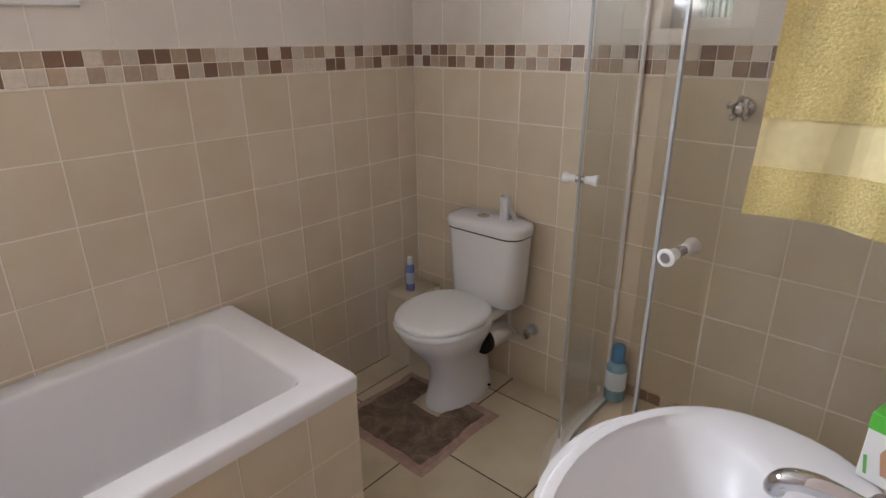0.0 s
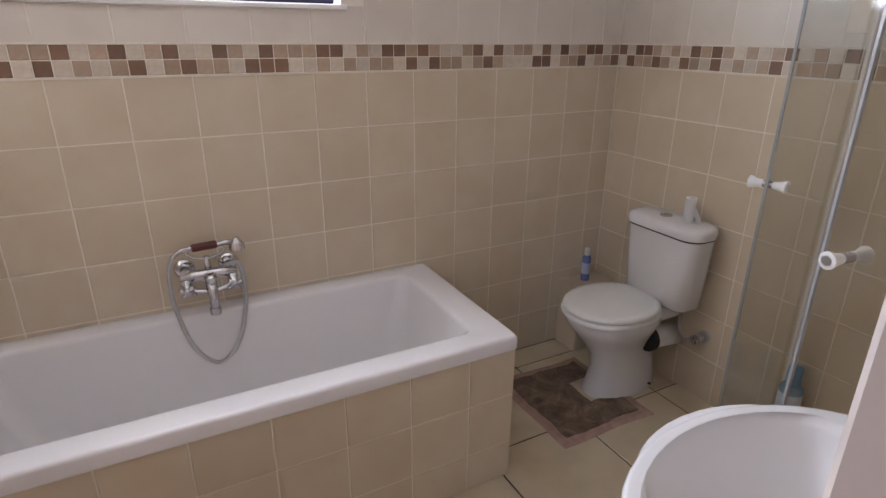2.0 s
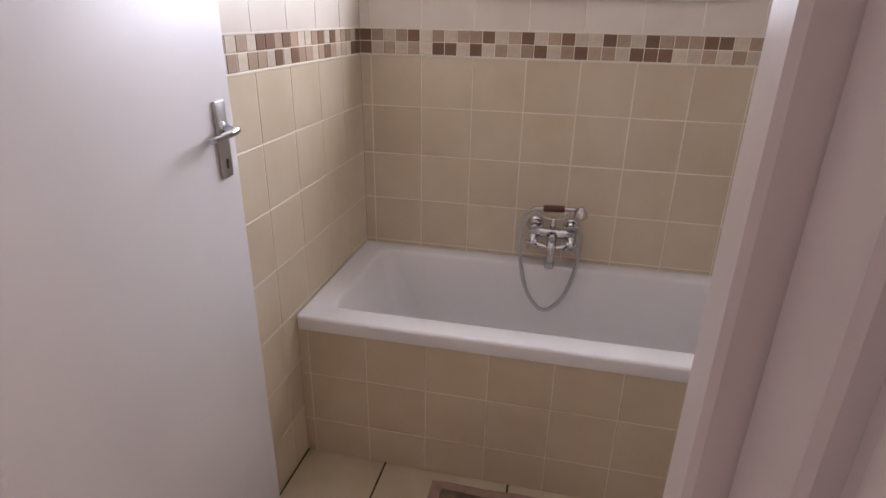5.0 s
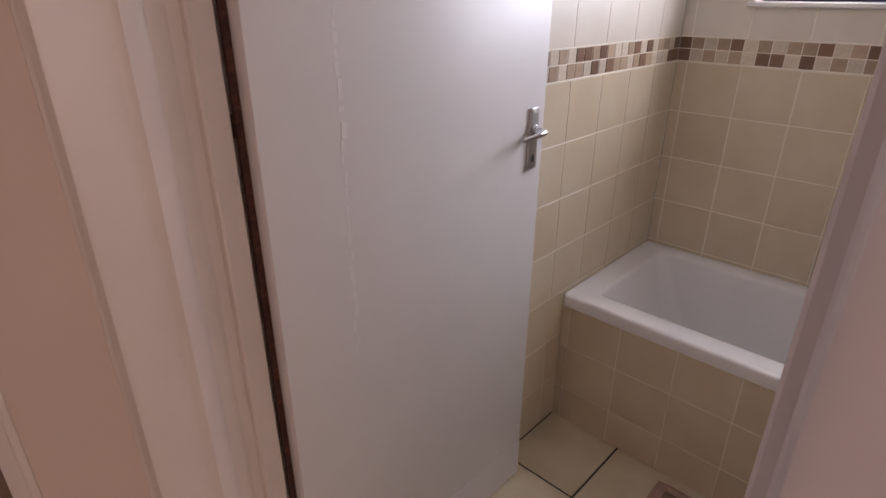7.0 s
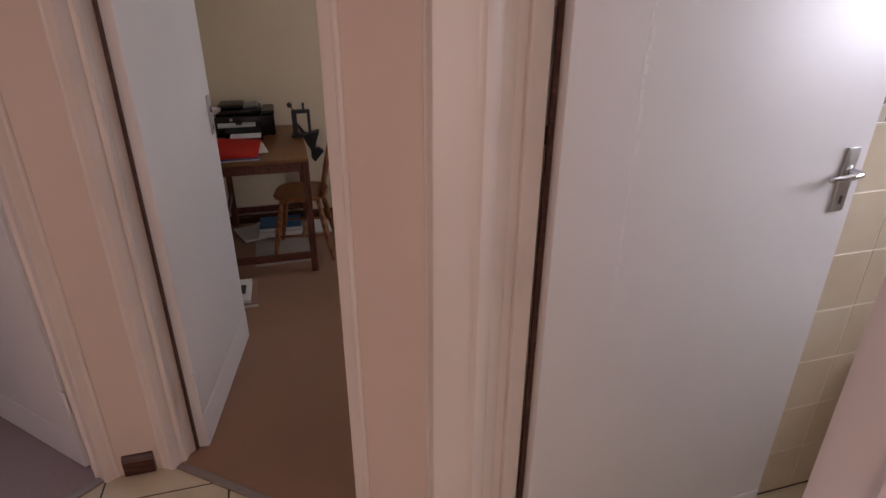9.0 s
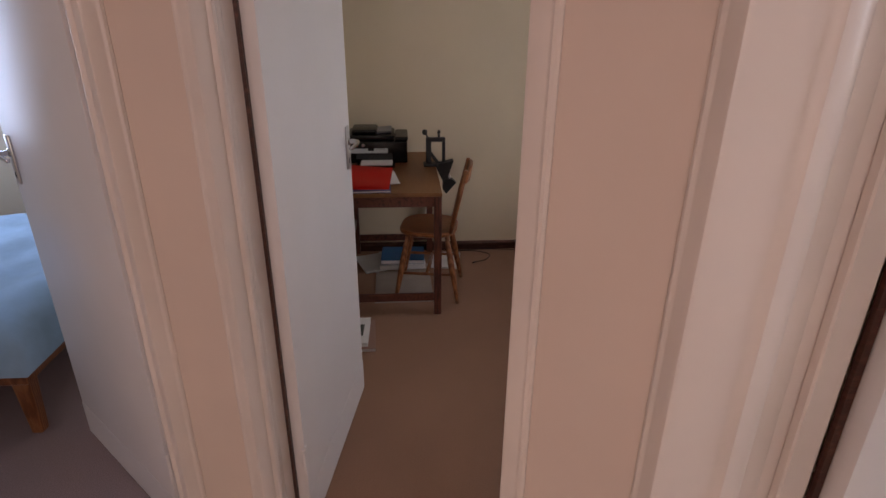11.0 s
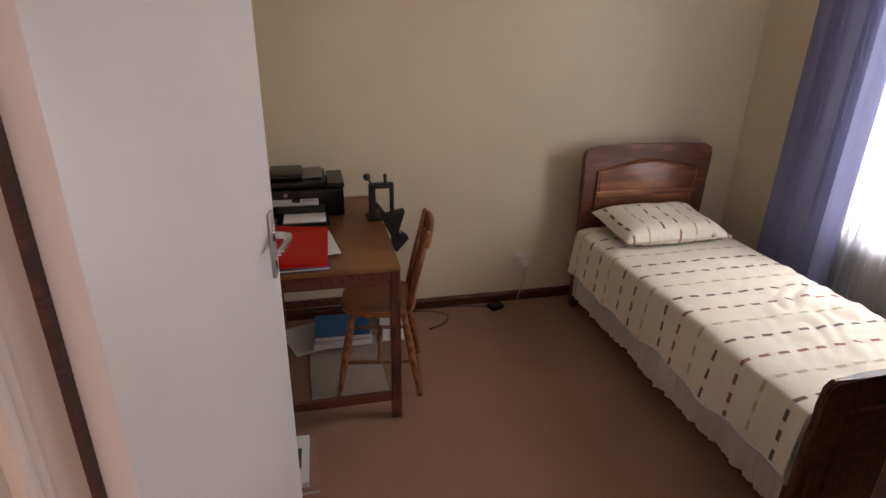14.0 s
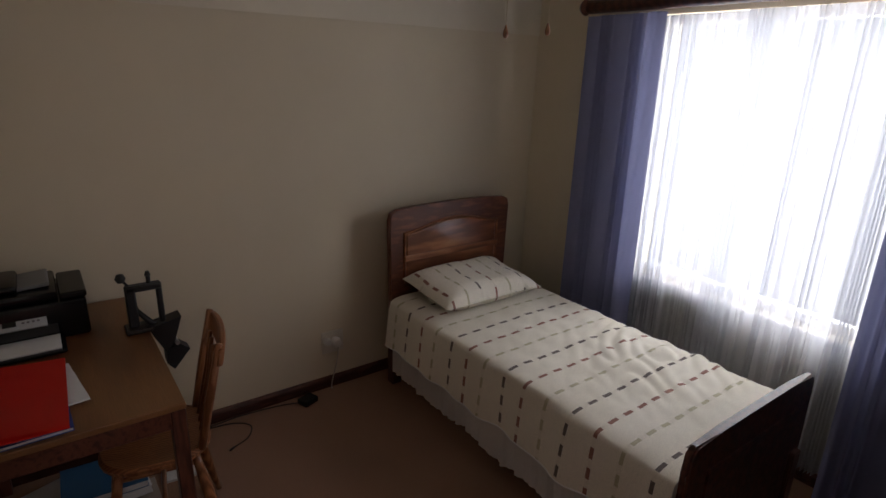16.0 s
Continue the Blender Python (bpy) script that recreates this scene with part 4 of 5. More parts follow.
def pillow():
    """A stuffed pillow with corners drawn out."""
    ob = thing("pillow", "cream striped pillow propped against the headboard", "pillow", (BX0 + 0.235, (BY0 + BY1) / 2 - 0.02, 0.568), 0)
    bm = bmesh.new()
    n, a, b, t = 26, 0.215, 0.335, 0.092
    for side in (1, -1):
        grid, uvs = [], []
        for i in range(n + 1):
            rv, ru = [], []
            for j in range(n + 1):
                u, v = 2 * i / n - 1, 2 * j / n - 1
                k = max(0.0, (1 - u ** 4) * (1 - v ** 4)) ** 0.55
                pinch = 1 - 0.07 * (1 - abs(u) ** 2) * abs(v) ** 3 - 0.0
                pin2 = 1 - 0.09 * (1 - abs(v) ** 2) * abs(u) ** 3
                x, y = a * u * pin2, b * v * pinch
                z = 0.055 + side * t * k * (0.95 if side > 0 else 0.5) + 0.008 * noise.noise(Vector((x * 8, y * 8, side)))
                z += max(0, -x) * 0.18
                rv.append(bm.verts.new((x, y, z)))
                ru.append((y * 1.25 + 5, x + 0.3))
            grid.append(rv)
            uvs.append(ru)
        for p, q in zip(grid, grid[1:]):
            for j in range(n):
                bm.faces.new((p[j], p[j + 1], q[j + 1], q[j]))
        if side == 1:
            g1, u1 = grid, uvs
    uv_grid(bm, g1 + grid, u1 + uvs)
    bmesh.ops.remove_doubles(bm, verts=bm.verts, dist=0.0005)
    part("pillow_case", bm, SPREAD, ob, "", True)


pillow()

# ---- desk and chair ----
DX0, DX1, DY0, DY1, DZ = -3.34, -2.33, -3.02, -2.42, 0.785


def desk():
    ob = thing("desk", "plain wooden desk with dark red-brown frame against the wall", "desk", ((DX0 + DX1) / 2, (DY0 + DY1) / 2, 0))
    a, b = (DX1 - DX0) / 2, (DY1 - DY0) / 2
    part("desktop", B(-a, a, -b, b, DZ - 0.022, DZ, 0.004, None, 2), DESK_TOP, ob, "mid-brown veneered desktop")
    for x in (-a + 0.024, a - 0.024):
        for y in (-b + 0.024, b - 0.024):
            part("leg", B(x - 0.022, x + 0.022, y - 0.022, y + 0.022, 0.006, DZ - 0.022, 0.003), MAHOGANY_V, ob)
    for x in (-a + 0.012, a - 0.012):
        part("apron", B(x - 0.009, x + 0.009, -b + 0.046, b - 0.046, DZ - 0.082, DZ - 0.022, 0.002), MAHOGANY, ob)
        part("stretcher", B(x - 0.012, x + 0.006, -b + 0.046, b - 0.046, 0.10, 0.15, 0.003), MAHOGANY, ob)
    for y in (-b + 0.012, b - 0.012):
        part("apron", B(-a + 0.046, a - 0.046, y - 0.009, y + 0.009, DZ - 0.082, DZ - 0.022, 0.002), MAHOGANY, ob)
    part("stretcher", B(-a + 0.046, a - 0.046, -b + 0.01, -b + 0.03, 0.24, 0.29, 0.003), MAHOGANY, ob)
    return ob


desk()


def chair():
    """Windsor kitchen chair; it faces local -y."""
    ob = thing("chair", "turned pine kitchen chair pushed half under the desk", "chair", (-2.70, -2.475, 0.004), -9)
    seat = [rrect(0, 0, 0.34, 0.33, 0.12, 0.43, 6), rrect(0, 0, 0.375, 0.36, 0.13, 0.44, 6), rrect(0, 0, 0.38, 0.365, 0.13, 0.455, 6), rrect(0, 0, 0.36, 0.345, 0.13, 0.465, 6), rrect(0, 0, 0.26, 0.24, 0.1, 0.458, 6)]
    part("seat", loft(bmesh.new(), seat), CHAIR_WOOD, ob, "", 40)
    for sx in (-1, 1):
        for sy in (-1, 1):
            foot, head = Vector((sx * 0.195, sy * 0.20, 0)), Vector((sx * 0.125, sy * 0.12, 0.435))
            pts = [foot.lerp(head, k / 8) for k in range(9)]
            part("leg", T(pts, [0.012, 0.014, 0.016, 0.019, 0.021, 0.021, 0.019, 0.016, 0.015], 10), CHAIR_WOOD, ob, "", True)
    def on(sx, sy, k):
        return Vector((sx * 0.195, sy * 0.20, 0)).lerp(Vector((sx * 0.125, sy * 0.12, 0.435)), k)
    for sx in (-1, 1):
        part("stretcher", T([on(sx, -1, 0.42), on(sx, 1, 0.42)], 0.010, 8), CHAIR_WOOD, ob, "", True)
    part("stretcher", T([(on(-1, -1, 0.42) + on(-1, 1, 0.42)) / 2, (on(1, -1, 0.42) + on(1, 1, 0.42)) / 2], 0.010, 8), CHAIR_WOOD, ob, "", True)
    for x in (-0.15, 0.15):
        part("back_post", T([(x * 0.93, 0.145, 0.455), (x, 0.19, 0.66), (x * 1.06, 0.235, 0.86)], [0.015, 0.016, 0.012], 10), CHAIR_WOOD, ob, "", True)
    for x in (-0.085, -0.03, 0.03, 0.085):
        part("spindle", T([(x, 0.15, 0.455), (x * 1.04, 0.20, 0.66), (x * 1.08, 0.225, 0.80)], 0.008, 8), CHAIR_WOOD, ob, "", True)
    loops = []
    for k in range(-6, 7):
        x = k / 6 * 0.185
        y, zt = 0.228 - 0.02 * (1 - (k / 6) ** 2) * -1, 0.865 - 0.02 * abs(k / 6) ** 2.5
        zb = 0.775 + 0.012 * abs(k / 6) ** 2
        loops.append([Vector((x, y - 0.010, zb)), Vector((x, y + 0.010, zb)), Vector((x, y + 0.022, zt)), Vector((x, y + 0.002, zt))])
    bm = loft(bmesh.new(), loops)
    bmesh.ops.bevel(bm, geom=list(bm.edges), offset=0.004, segments=1, affect="EDGES")
    part("crest_rail", bm, CHAIR_WOOD, ob, "", 40)
    return ob


chair()

# ---- wardrobe beside the bedroom door ----
wd = thing("wardrobe", "tall dark wooden wardrobe beside the door", "wardrobe", (-0.36, -1.55, 0.004))
part("carcass", B(-0.22, 0.23, -0.55, 0.55, 0.0, 2.1, 0.003), DARK_WARDROBE, wd)
for s in (-1, 1):
    d = part("wardrobe_door", B(-0.24, -0.221, s * 0.003, s * 0.545, 0.08, 2.08, 0.003), DARK_WARDROBE, wd)
    part("door_knob", lathe(bmesh.new(), [(0.008, 0), (0.008, 0.01), (0.014, 0.02), (0.008, 0.026)], 14, m=Matrix.Translation((-0.24, s * 0.05, 1.05)) @ Matrix.Rotation(radians(-90), 4, "Y")), CHROME_DULL, d)

# ---- bath mixer ----


def bath_mixer():
    ob = thing("bath_mixer", "chrome wall-mounted bath mixer with brown-handled hand shower on its cradle", "tap", (0.832, 0, 0.72))
    part("body", T(smooth_pts([(-0.088, -0.055, 0.004), (-0.06, -0.066, 0.010), (0, -0.072, 0.012), (0.06, -0.066, 0.010), (0.088, -0.055, 0.004)], 5), [0.017] * 5 + [0.022] * 11 + [0.017] * 5, 16), CHROME, ob, "", True)
    part("lower_bow", T(smooth_pts([(-0.092, -0.060, 0.0), (-0.07, -0.085, -0.032), (0, -0.098, -0.042), (0.07, -0.085, -0.032), (0.092, -0.060, 0.0)], 6), 0.0085, 12), CHROME, ob, "", True)
    part("diverter", lathe(bmesh.new(), [(0.020, 0), (0.022, 0.012), (0.015, 0.022), (0.012, 0.04), (0.016, 0.046), (0.010, 0.052)], 18, m=Matrix.Translation((0, -0.080, 0.008)) @ Matrix.Rotation(radians(90), 4, "X")), CHROME, ob, "", 40)
    for x in (-0.075, 0.075):
        part("wall_flange", lathe(bmesh.new(), [(0.036, 0), (0.032, 0.008), (0.016, 0.016), (0.015, 0.05)], 20, m=Matrix.Translation((x, -0.004, 0.022)) @ Matrix.Rotation(radians(90), 4, "X")), CHROME, ob, "", 40)
    for s in (-1, 1):
        hd = part("tap_handle", lathe(bmesh.new(), [(0.019, 0), (0.021, 0.01), (0.015, 0.02), (0.012, 0.038), (0.017, 0.045), (0.011, 0.053)], 18,
                                      m=Matrix.Translation((s * 0.078, -0.066, -0.008)) @ Matrix.Rotation(radians(118), 4, "X")), CHROME, ob, "", 40)
        for k in range(2):
            a = math.pi / 2 * k + 0.6 * s
            d = Vector((math.cos(a), -0.47 * math.sin(a), 0.88 * math.sin(a))) * 0.031
            c = Vector((s * 0.078, -0.105, -0.030))
            part("cross_arm", T([c - d, c - d * 0.7, c - d * 0.3, c + d * 0.3, c + d * 0.7, c + d], [0.0075, 0.0085, 0.0055, 0.0055, 0.0085, 0.0075], 12), CHROME, hd, "", True)
    part("spout", T(smooth_pts([(0, -0.07, 0.0), (0, -0.10, -0.012), (0, -0.13, -0.045), (0, -0.137, -0.092)], 5), [0.020] * 10 + [0.016] * 6, 14), CHROME, ob, "", True)
    part("spout_nozzle", T([(0, -0.137, -0.088), (0, -0.137, -0.096), (0, -0.137, -0.114)], [0.017, 0.020, 0.019], 18), CHROME, ob, "", 40)
    part("riser", T([(0, -0.055, 0.0), (0, -0.055, 0.075)], 0.011, 12), CHROME, ob, "", True)
    cr = part("cradle", T(smooth_pts([(-0.065, -0.06, 0.10), (-0.045, -0.06, 0.078), (0, -0.06, 0.068), (0.045, -0.06, 0.078), (0.065, -0.06, 0.10)], 5), 0.005, 10), CHROME, ob, "", True)
    hs = part("hand_shower", T(smooth_pts([(-0.11, -0.062, 0.088), (-0.085, -0.062, 0.106), (-0.05, -0.062, 0.112), (0.09, -0.062, 0.118)], 5), [0.007] * 6 + [0.009] * 10, 12), CHROME, ob, "", True)
    part("grip", T([(-0.045, -0.062, 0.1125), (-0.04, -0.062, 0.113), (0.035, -0.062, 0.116), (0.04, -0.062, 0.1165)], [0.012, 0.0145, 0.0145, 0.012], 14), Mat("red_brown_grip", (0.10, 0.02, 0.012), 0.3).m, hs, "red-brown wooden grip", 40)
    part("shower_head", lathe(bmesh.new(), [(0.009, 0.02), (0.016, 0.008), (0.027, -0.006), (0.028, -0.024), (0.024, -0.027)], 20, (0.105, -0.066, 0.112)), CHROME, hs, "", 40)
    hose = smooth_pts([(-0.11, -0.062, 0.088), (-0.128, -0.07, 0.03), (-0.125, -0.085, -0.09), (-0.085, -0.10, -0.25), (-0.01, -0.11, -0.325), (0.065, -0.105, -0.26), (0.108, -0.09, -0.12), (0.112, -0.075, -0.01), (0.10, -0.062, 0.035), (0.055, -0.055, 0.03)], 12)
    m = Mat("braided_hose", (0.5, 0.5, 0.51), 0.3, 1.0)
    w = m.n("TexWave", Scale=90.0)
    w.bands_direction = "Z"
    m.t.links.new(m.coords(), w.inputs["Vector"])
    m.bump(w.outputs["Fac"], 0.6, 0.002)
    part("hose", T(hose, 0.0078, 12), m.m, ob, "flexible braided metal hose", True)
    return ob


bath_mixer()

# ---- corner box, bottles, roll, valve ----
bx = structure("pipe_boxing", bmesh.new(), GROUT, "tiled pipe boxing in the corner")
part("boxing_core", B(2.506, EAST, -0.144, 0, 0, 0.351), GROUT, bx)
part("front_tile", B(2.502, 2.70, -0.150, -0.1445, 0.0, 0.357, 0.0015), WALL_TILE, bx)
part("side_tile", B(2.5, 2.5055, -0.144, -0.002, 0.0, 0.357, 0.0015), WALL_TILE, bx)
part("top_tile", B(2.506, EAST - 0.002, -0.144, -0.002, 0.3515, 0.357, 0.0015), WALL_TILE, bx)


def bottle(name, label, at, r, h, colour, cap_colour, band=None, cap=0.22):
    ob = thing(name, label, "bottle", at)
    part("bottle_body", lathe(bmesh.new(), [(r * 0.9, 0), (r, 0.006), (r, h * (0.92 - cap)), (r * 0.75, h * (0.98 - cap)), (r * 0.5, h * (1 - cap))], 20), Mat(name + "_plastic", colour, 0.25).m, ob, "", 50)
    part("cap", lathe(bmesh.new(), [(r * 0.62, h * (1 - cap) + 0.0005), (r * 0.62, h * 0.98), (r * 0.5, h)], 16), Mat(name + "_cap", cap_colour, 0.35).m, ob, "", 50)
    if band:
        part("label_band", lathe(bmesh.new(), [(r * 1.012, h * 0.22), (r * 1.015, h * 0.225), (r * 1.015, h * 0.55), (r * 1.012, h * 0.555)], 20), Mat(name + "_label", band, 0.5).m, ob, "", 50)
    return ob


bottle("toiletry_bottle", "small blue and white plastic bottle on the tiled ledge", (2.60, -0.075, 0.358), 0.021, 0.175, (0.18, 0.24, 0.55), (0.72, 0.74, 0.76), (0.5, 0.55, 0.72))
bottle("shampoo_bottle", "pale blue plastic bottle standing in the shower", (2.685, -1.125, 0.166), 0.040, 0.24, (0.22, 0.36, 0.46), (0.10, 0.25, 0.42), (0.62, 0.70, 0.76), 0.3)

tr = thing("toilet_roll_core", "empty white cardboard roll standing on the cistern lid", "toilet roll", (EAST - 0.085, -0.585, 0.8135))
part("roll", loft(bmesh.new(), [[Vector((r * math.cos(6.2832 * k / 24), r * math.sin(6.2832 * k / 24), z)) for k in range(24)] for r, z in ((0.021, 0), (0.022, 0.1), (0.019, 0.1), (0.0185, 0.004))], True, True), PAPER, tr, "", 50)
part("paper_tail", loft(bmesh.new(), [[Vector((-0.015, -0.021, 0.06)), Vector((0.01, -0.022, 0.06)), Vector((0.012, -0.0235, 0.06)), Vector((-0.015, -0.0225, 0.06))],
                                      [Vector((-0.01, -0.055, 0.001)), Vector((0.02, -0.05, 0.001)), Vector((0.021, -0.052, 0.001)), Vector((-0.01, -0.057, 0.001))]]), PAPER, tr)

vl = thing("stop_valve", "chrome angle stop valve on the tiled wall", "valve", (EAST, -0.70, 0.30))
part("valve_flange", lathe(bmesh.new(), [(0.03, 0.0), (0.026, 0.008), (0.01, 0.012), (0.01, 0.03)], 18, m=Matrix.Rotation(radians(-90), 4, "Y")), CHROME_DULL, vl, "", 40)
part("valve_body", T([(-0.02, 0, 0), (-0.055, 0, 0)], 0.013, 12), CHROME_DULL, vl, "", 40)
part("valve_handle", lathe(bmesh.new(), [(0.008, 0), (0.022, 0.006), (0.022, 0.016), (0.014, 0.02)], 14, m=Matrix.Translation((-0.05, 0, 0)) @ Matrix.Rotation(radians(-90), 4, "Y")), CHROME, vl, "", 40)
part("flexible_pipe", T(smooth_pts([(-0.045, 0.005, 0), (-0.05, 0.06, -0.02), (-0.06, 0.09, 0.03), (-0.07, 0.085, 0.10)], 8), 0.006, 8), CHROME_DULL, vl, "", True)

# ---- shower tap ----
st = thing("shower_tap", "chrome cross-headed shower tap on the tiled wall", "tap", (EAST, -1.405, 1.318))
part("flange", lathe(bmesh.new(), [(0.033, 0), (0.028, 0.01), (0.014, 0.016), (0.013, 0.05)], 20, m=Matrix.Rotation(radians(-90), 4, "Y")), CHROME, st, "", 40)
hub = part("handle_hub", lathe(bmesh.new(), [(0.014, 0.035), (0.022, 0.045), (0.024, 0.056), (0.016, 0.064), (0.010, 0.066)], 20, m=Matrix.Rotation(radians(-90), 4, "Y")), CHROME, st, "", 40)
for k in range(5):
    d = Vector((0, math.cos(2 * math.pi / 5 * k + 0.3), math.sin(2 * math.pi / 5 * k + 0.3)))
    c = Vector((-0.052, 0, 0))
    part("handle_lobe", T([c + d * 0.018, c + d * 0.026, c + d * 0.032, c + d * 0.038, c + d * 0.040], [0.007, 0.0085, 0.0105, 0.009, 0.004], 12), CHROME, hub, "", True)

# ---- mats ----


def bath_mat(name, label, x0, x1, y0, y1, cut_, seed):
    rg = random.Random(seed)
    ob = thing(name, label, "bath mat", ((x0 + x1) / 2, (y0 + y1) / 2, 0.001))
    m = Mat(name + "_pile", (0.2, 0.13, 0.1), 0.97)
    a, b2 = m.noise(9, 5, None, 0.65, 1.2), m.noise(200, 3)
    base = m.ramp(a, (0.36, (0.12, 0.078, 0.052)), (0.5, (0.20, 0.14, 0.10)), (0.66, (0.30, 0.22, 0.155)))
    m.set("Base Color", m.mix(1.0, base, m.ramp(b2, (0.3, (0.7, 0.7, 0.7)), (0.7, (1.2, 1.2, 1.2))), "MULTIPLY"))
    m.bump(b2, 0.8, 0.005)
    hem = paint(name + "_hem", (0.40, 0.27, 0.22), 0.95, 30, 0.15, 0.4)
    w, h = (x1 - x0) / 2, (y1 - y0) / 2

    def sheet(w_, h_, z, amp, nn):
        bm = bmesh.new()
        g = []
        for i in range(nn + 1):
            row = []
            for j in range(nn + 1):
                x, y = -w_ + 2 * w_ * i / nn, -h_ + 2 * h_ * j / nn
                q = noise.noise(Vector((x * 5, y * 5, seed))) * 0.012
                row.append(bm.verts.new((x + q + amp * noise.noise(Vector((x * 22, y * 22, 3))), y - q + amp * noise.noise(Vector((x * 22, y * 22, 9))),
                                         z + (0.004 if 0 < i < nn and 0 < j < nn else -z) + amp * 0.6 * noise.noise(Vector((x * 30, y * 30, 1))))))
            g.append(row)
        for i in range(nn):
            for j in range(nn):
                cx = -w_ + 2 * w_ * (i + 0.5) / nn
                cy = -h_ + 2 * h_ * (j + 0.5) / nn
                if cut_ and cx > w_ * 0.25 and abs(cy) < h_ * 0.36:
                    continue
                bm.faces.new((g[i][j], g[i + 1][j], g[i + 1][j + 1], g[i][j + 1]))
        return bm
    part("hem", sheet(w, h, 0.004, 0.002, 26), hem, ob, "pinkish woven hem")
    part("mat_surface", sheet(w - 0.035, h - 0.035, 0.010, 0.007, 44), m.m, ob, "worn brown pile")
    return ob


bath_mat("pedestal_mat", "worn brown pedestal mat in front of the toilet", 1.985, 2.47, -0.72, -0.20, True, 4)
bath_mat("bath_mat", "worn brown mat on the floor beside the bath", 0.50, 0.99, -1.22, -0.765, False, 7)

# ---- towel ----


def towel():
    ob = thing("towel", "yellow terry towel with a woven band, hung over the shower glass", "towel", (1.95, -1.79, 0))
    m = Mat("yellow_terry", (0.72, 0.58, 0.22), 0.97, Sheen_Weight=0.4)
    nz = m.noise(240, 3)
    m.set("Base Color", m.mix(1.0, m.ramp(nz, (0.3, (0.60, 0.47, 0.16)), (0.7, (0.78, 0.66, 0.29))), m.ramp(m.noise(16, 4), (0.3, (0.86, 0.86, 0.86)), (0.7, (1, 1, 1))), "MULTIPLY"))
    m.bump(m.noise(190, 3), 1.0, 0.006)
    smooth_m = paint("towel_band", (0.76, 0.66, 0.36), 0.85, 60, 0.05, 0.2)
    def sheet(z0, z1, x, seed, nn=60, nz_=14, thick=0.008):
        bm = bmesh.new()
        rows = []
        for j in range(nz_ + 1):
            z = z0 + (z1 - z0) * j / nz_
            front, back = [], []
            for i in range(nn + 1):
                u = i / nn
                wv = 0.014 * math.sin(u * 9 + seed) + 0.008 * math.sin(u * 17 + z * 3)
                y = -0.20 + 0.36 * u - 0.03 * (z - 1.2)
                hem = 0.018 * math.sin(u * 5 + 1) if z < 1.3 else 0
                front.append(bm.verts.new((x - 0.012 + wv * 0.8 - thick, y, z - hem * (1.3 - z) * 4)))
                back.append(bm.verts.new((x - 0.012 + wv * 0.8 + thick * 0.3, y, z - hem * (1.3 - z) * 4)))
            rows.append(front + back[::-1])
        n = len(rows[0])
        for a, b_ in zip(rows, rows[1:]):
            for k in range(n):
                bm.faces.new((a[k], a[(k + 1) % n], b_[(k + 1) % n], b_[k]))
        bm.faces.new(rows[0][::-1])
        bm.faces.new(rows[-1])
        return bm
    part("terry_hem", sheet(1.215, 1.308, -0.012, 1.0), m.m, ob, "", 60)
    part("woven_band", sheet(1.308, 1.392, -0.010, 1.0, thick=0.005), smooth_m, ob, "smooth woven band", 60)
    part("terry", sheet(1.392, 1.995, -0.012, 1.0), m.m, ob, "", 60)
    part("terry_back", sheet(1.62, 1.995, 0.045, 2.0), m.m, ob, "", 60)
    part("fold", B(-0.035, 0.05, -0.22, 0.135, 1.992, 2.004, 0.005), m.m, ob)


towel()

# ---- soap box on the basin ----
sb = thing("soap_box", "white and green soap carton standing on the washbasin", "carton", (1.845, -1.945, 0.823), 74)
part("carton", B(-0.045, 0.045, -0.02, 0.02, 0, 0.125, 0.002), Mat("carton_white", (0.78, 0.78, 0.75), 0.5).m, sb)
part("green_top", B(-0.046, 0.046, -0.021, 0.021, 0.095, 0.1275, 0.002), Mat("carton_green", (0.10, 0.50, 0.05), 0.45).m, sb, "bright green top")
part("red_badge", lathe(bmesh.new(), [(0.014, 0), (0.0135, 0.0008)], 24, m=Matrix.Translation((-0.022, 0.0202, 0.055)) @ Matrix.Rotation(radians(-90), 4, "X") @ Matrix.Diagonal((1, 1.5, 1, 1))), Mat("badge_red", (0.45, 0.02, 0.03), 0.5).m, sb, "red oval badge")
part("printed_figure", loft(bmesh.new(), [[Vector((x, y, z)) for x, z in ((-0.012, 0.020), (0.012, 0.022), (0.020, 0.060), (0.010, 0.088), (-0.002, 0.072), (-0.010, 0.05))] for y in (0.0201, 0.0206)]), Mat("print_tan", (0.50, 0.28, 0.17), 0.5).m, sb, "tan printed shape")
part("printed_stripe", loft(bmesh.new(), [[Vector((x, y, z)) for x, z in ((0.030, 0.012), (0.035, 0.012), (0.041, 0.045), (0.036, 0.047))] for y in (0.0201, 0.0206)]), Mat("print_green", (0.12, 0.42, 0.10), 0.5).m, sb, "green printed stripe")

# ---- things on and under the desk ----


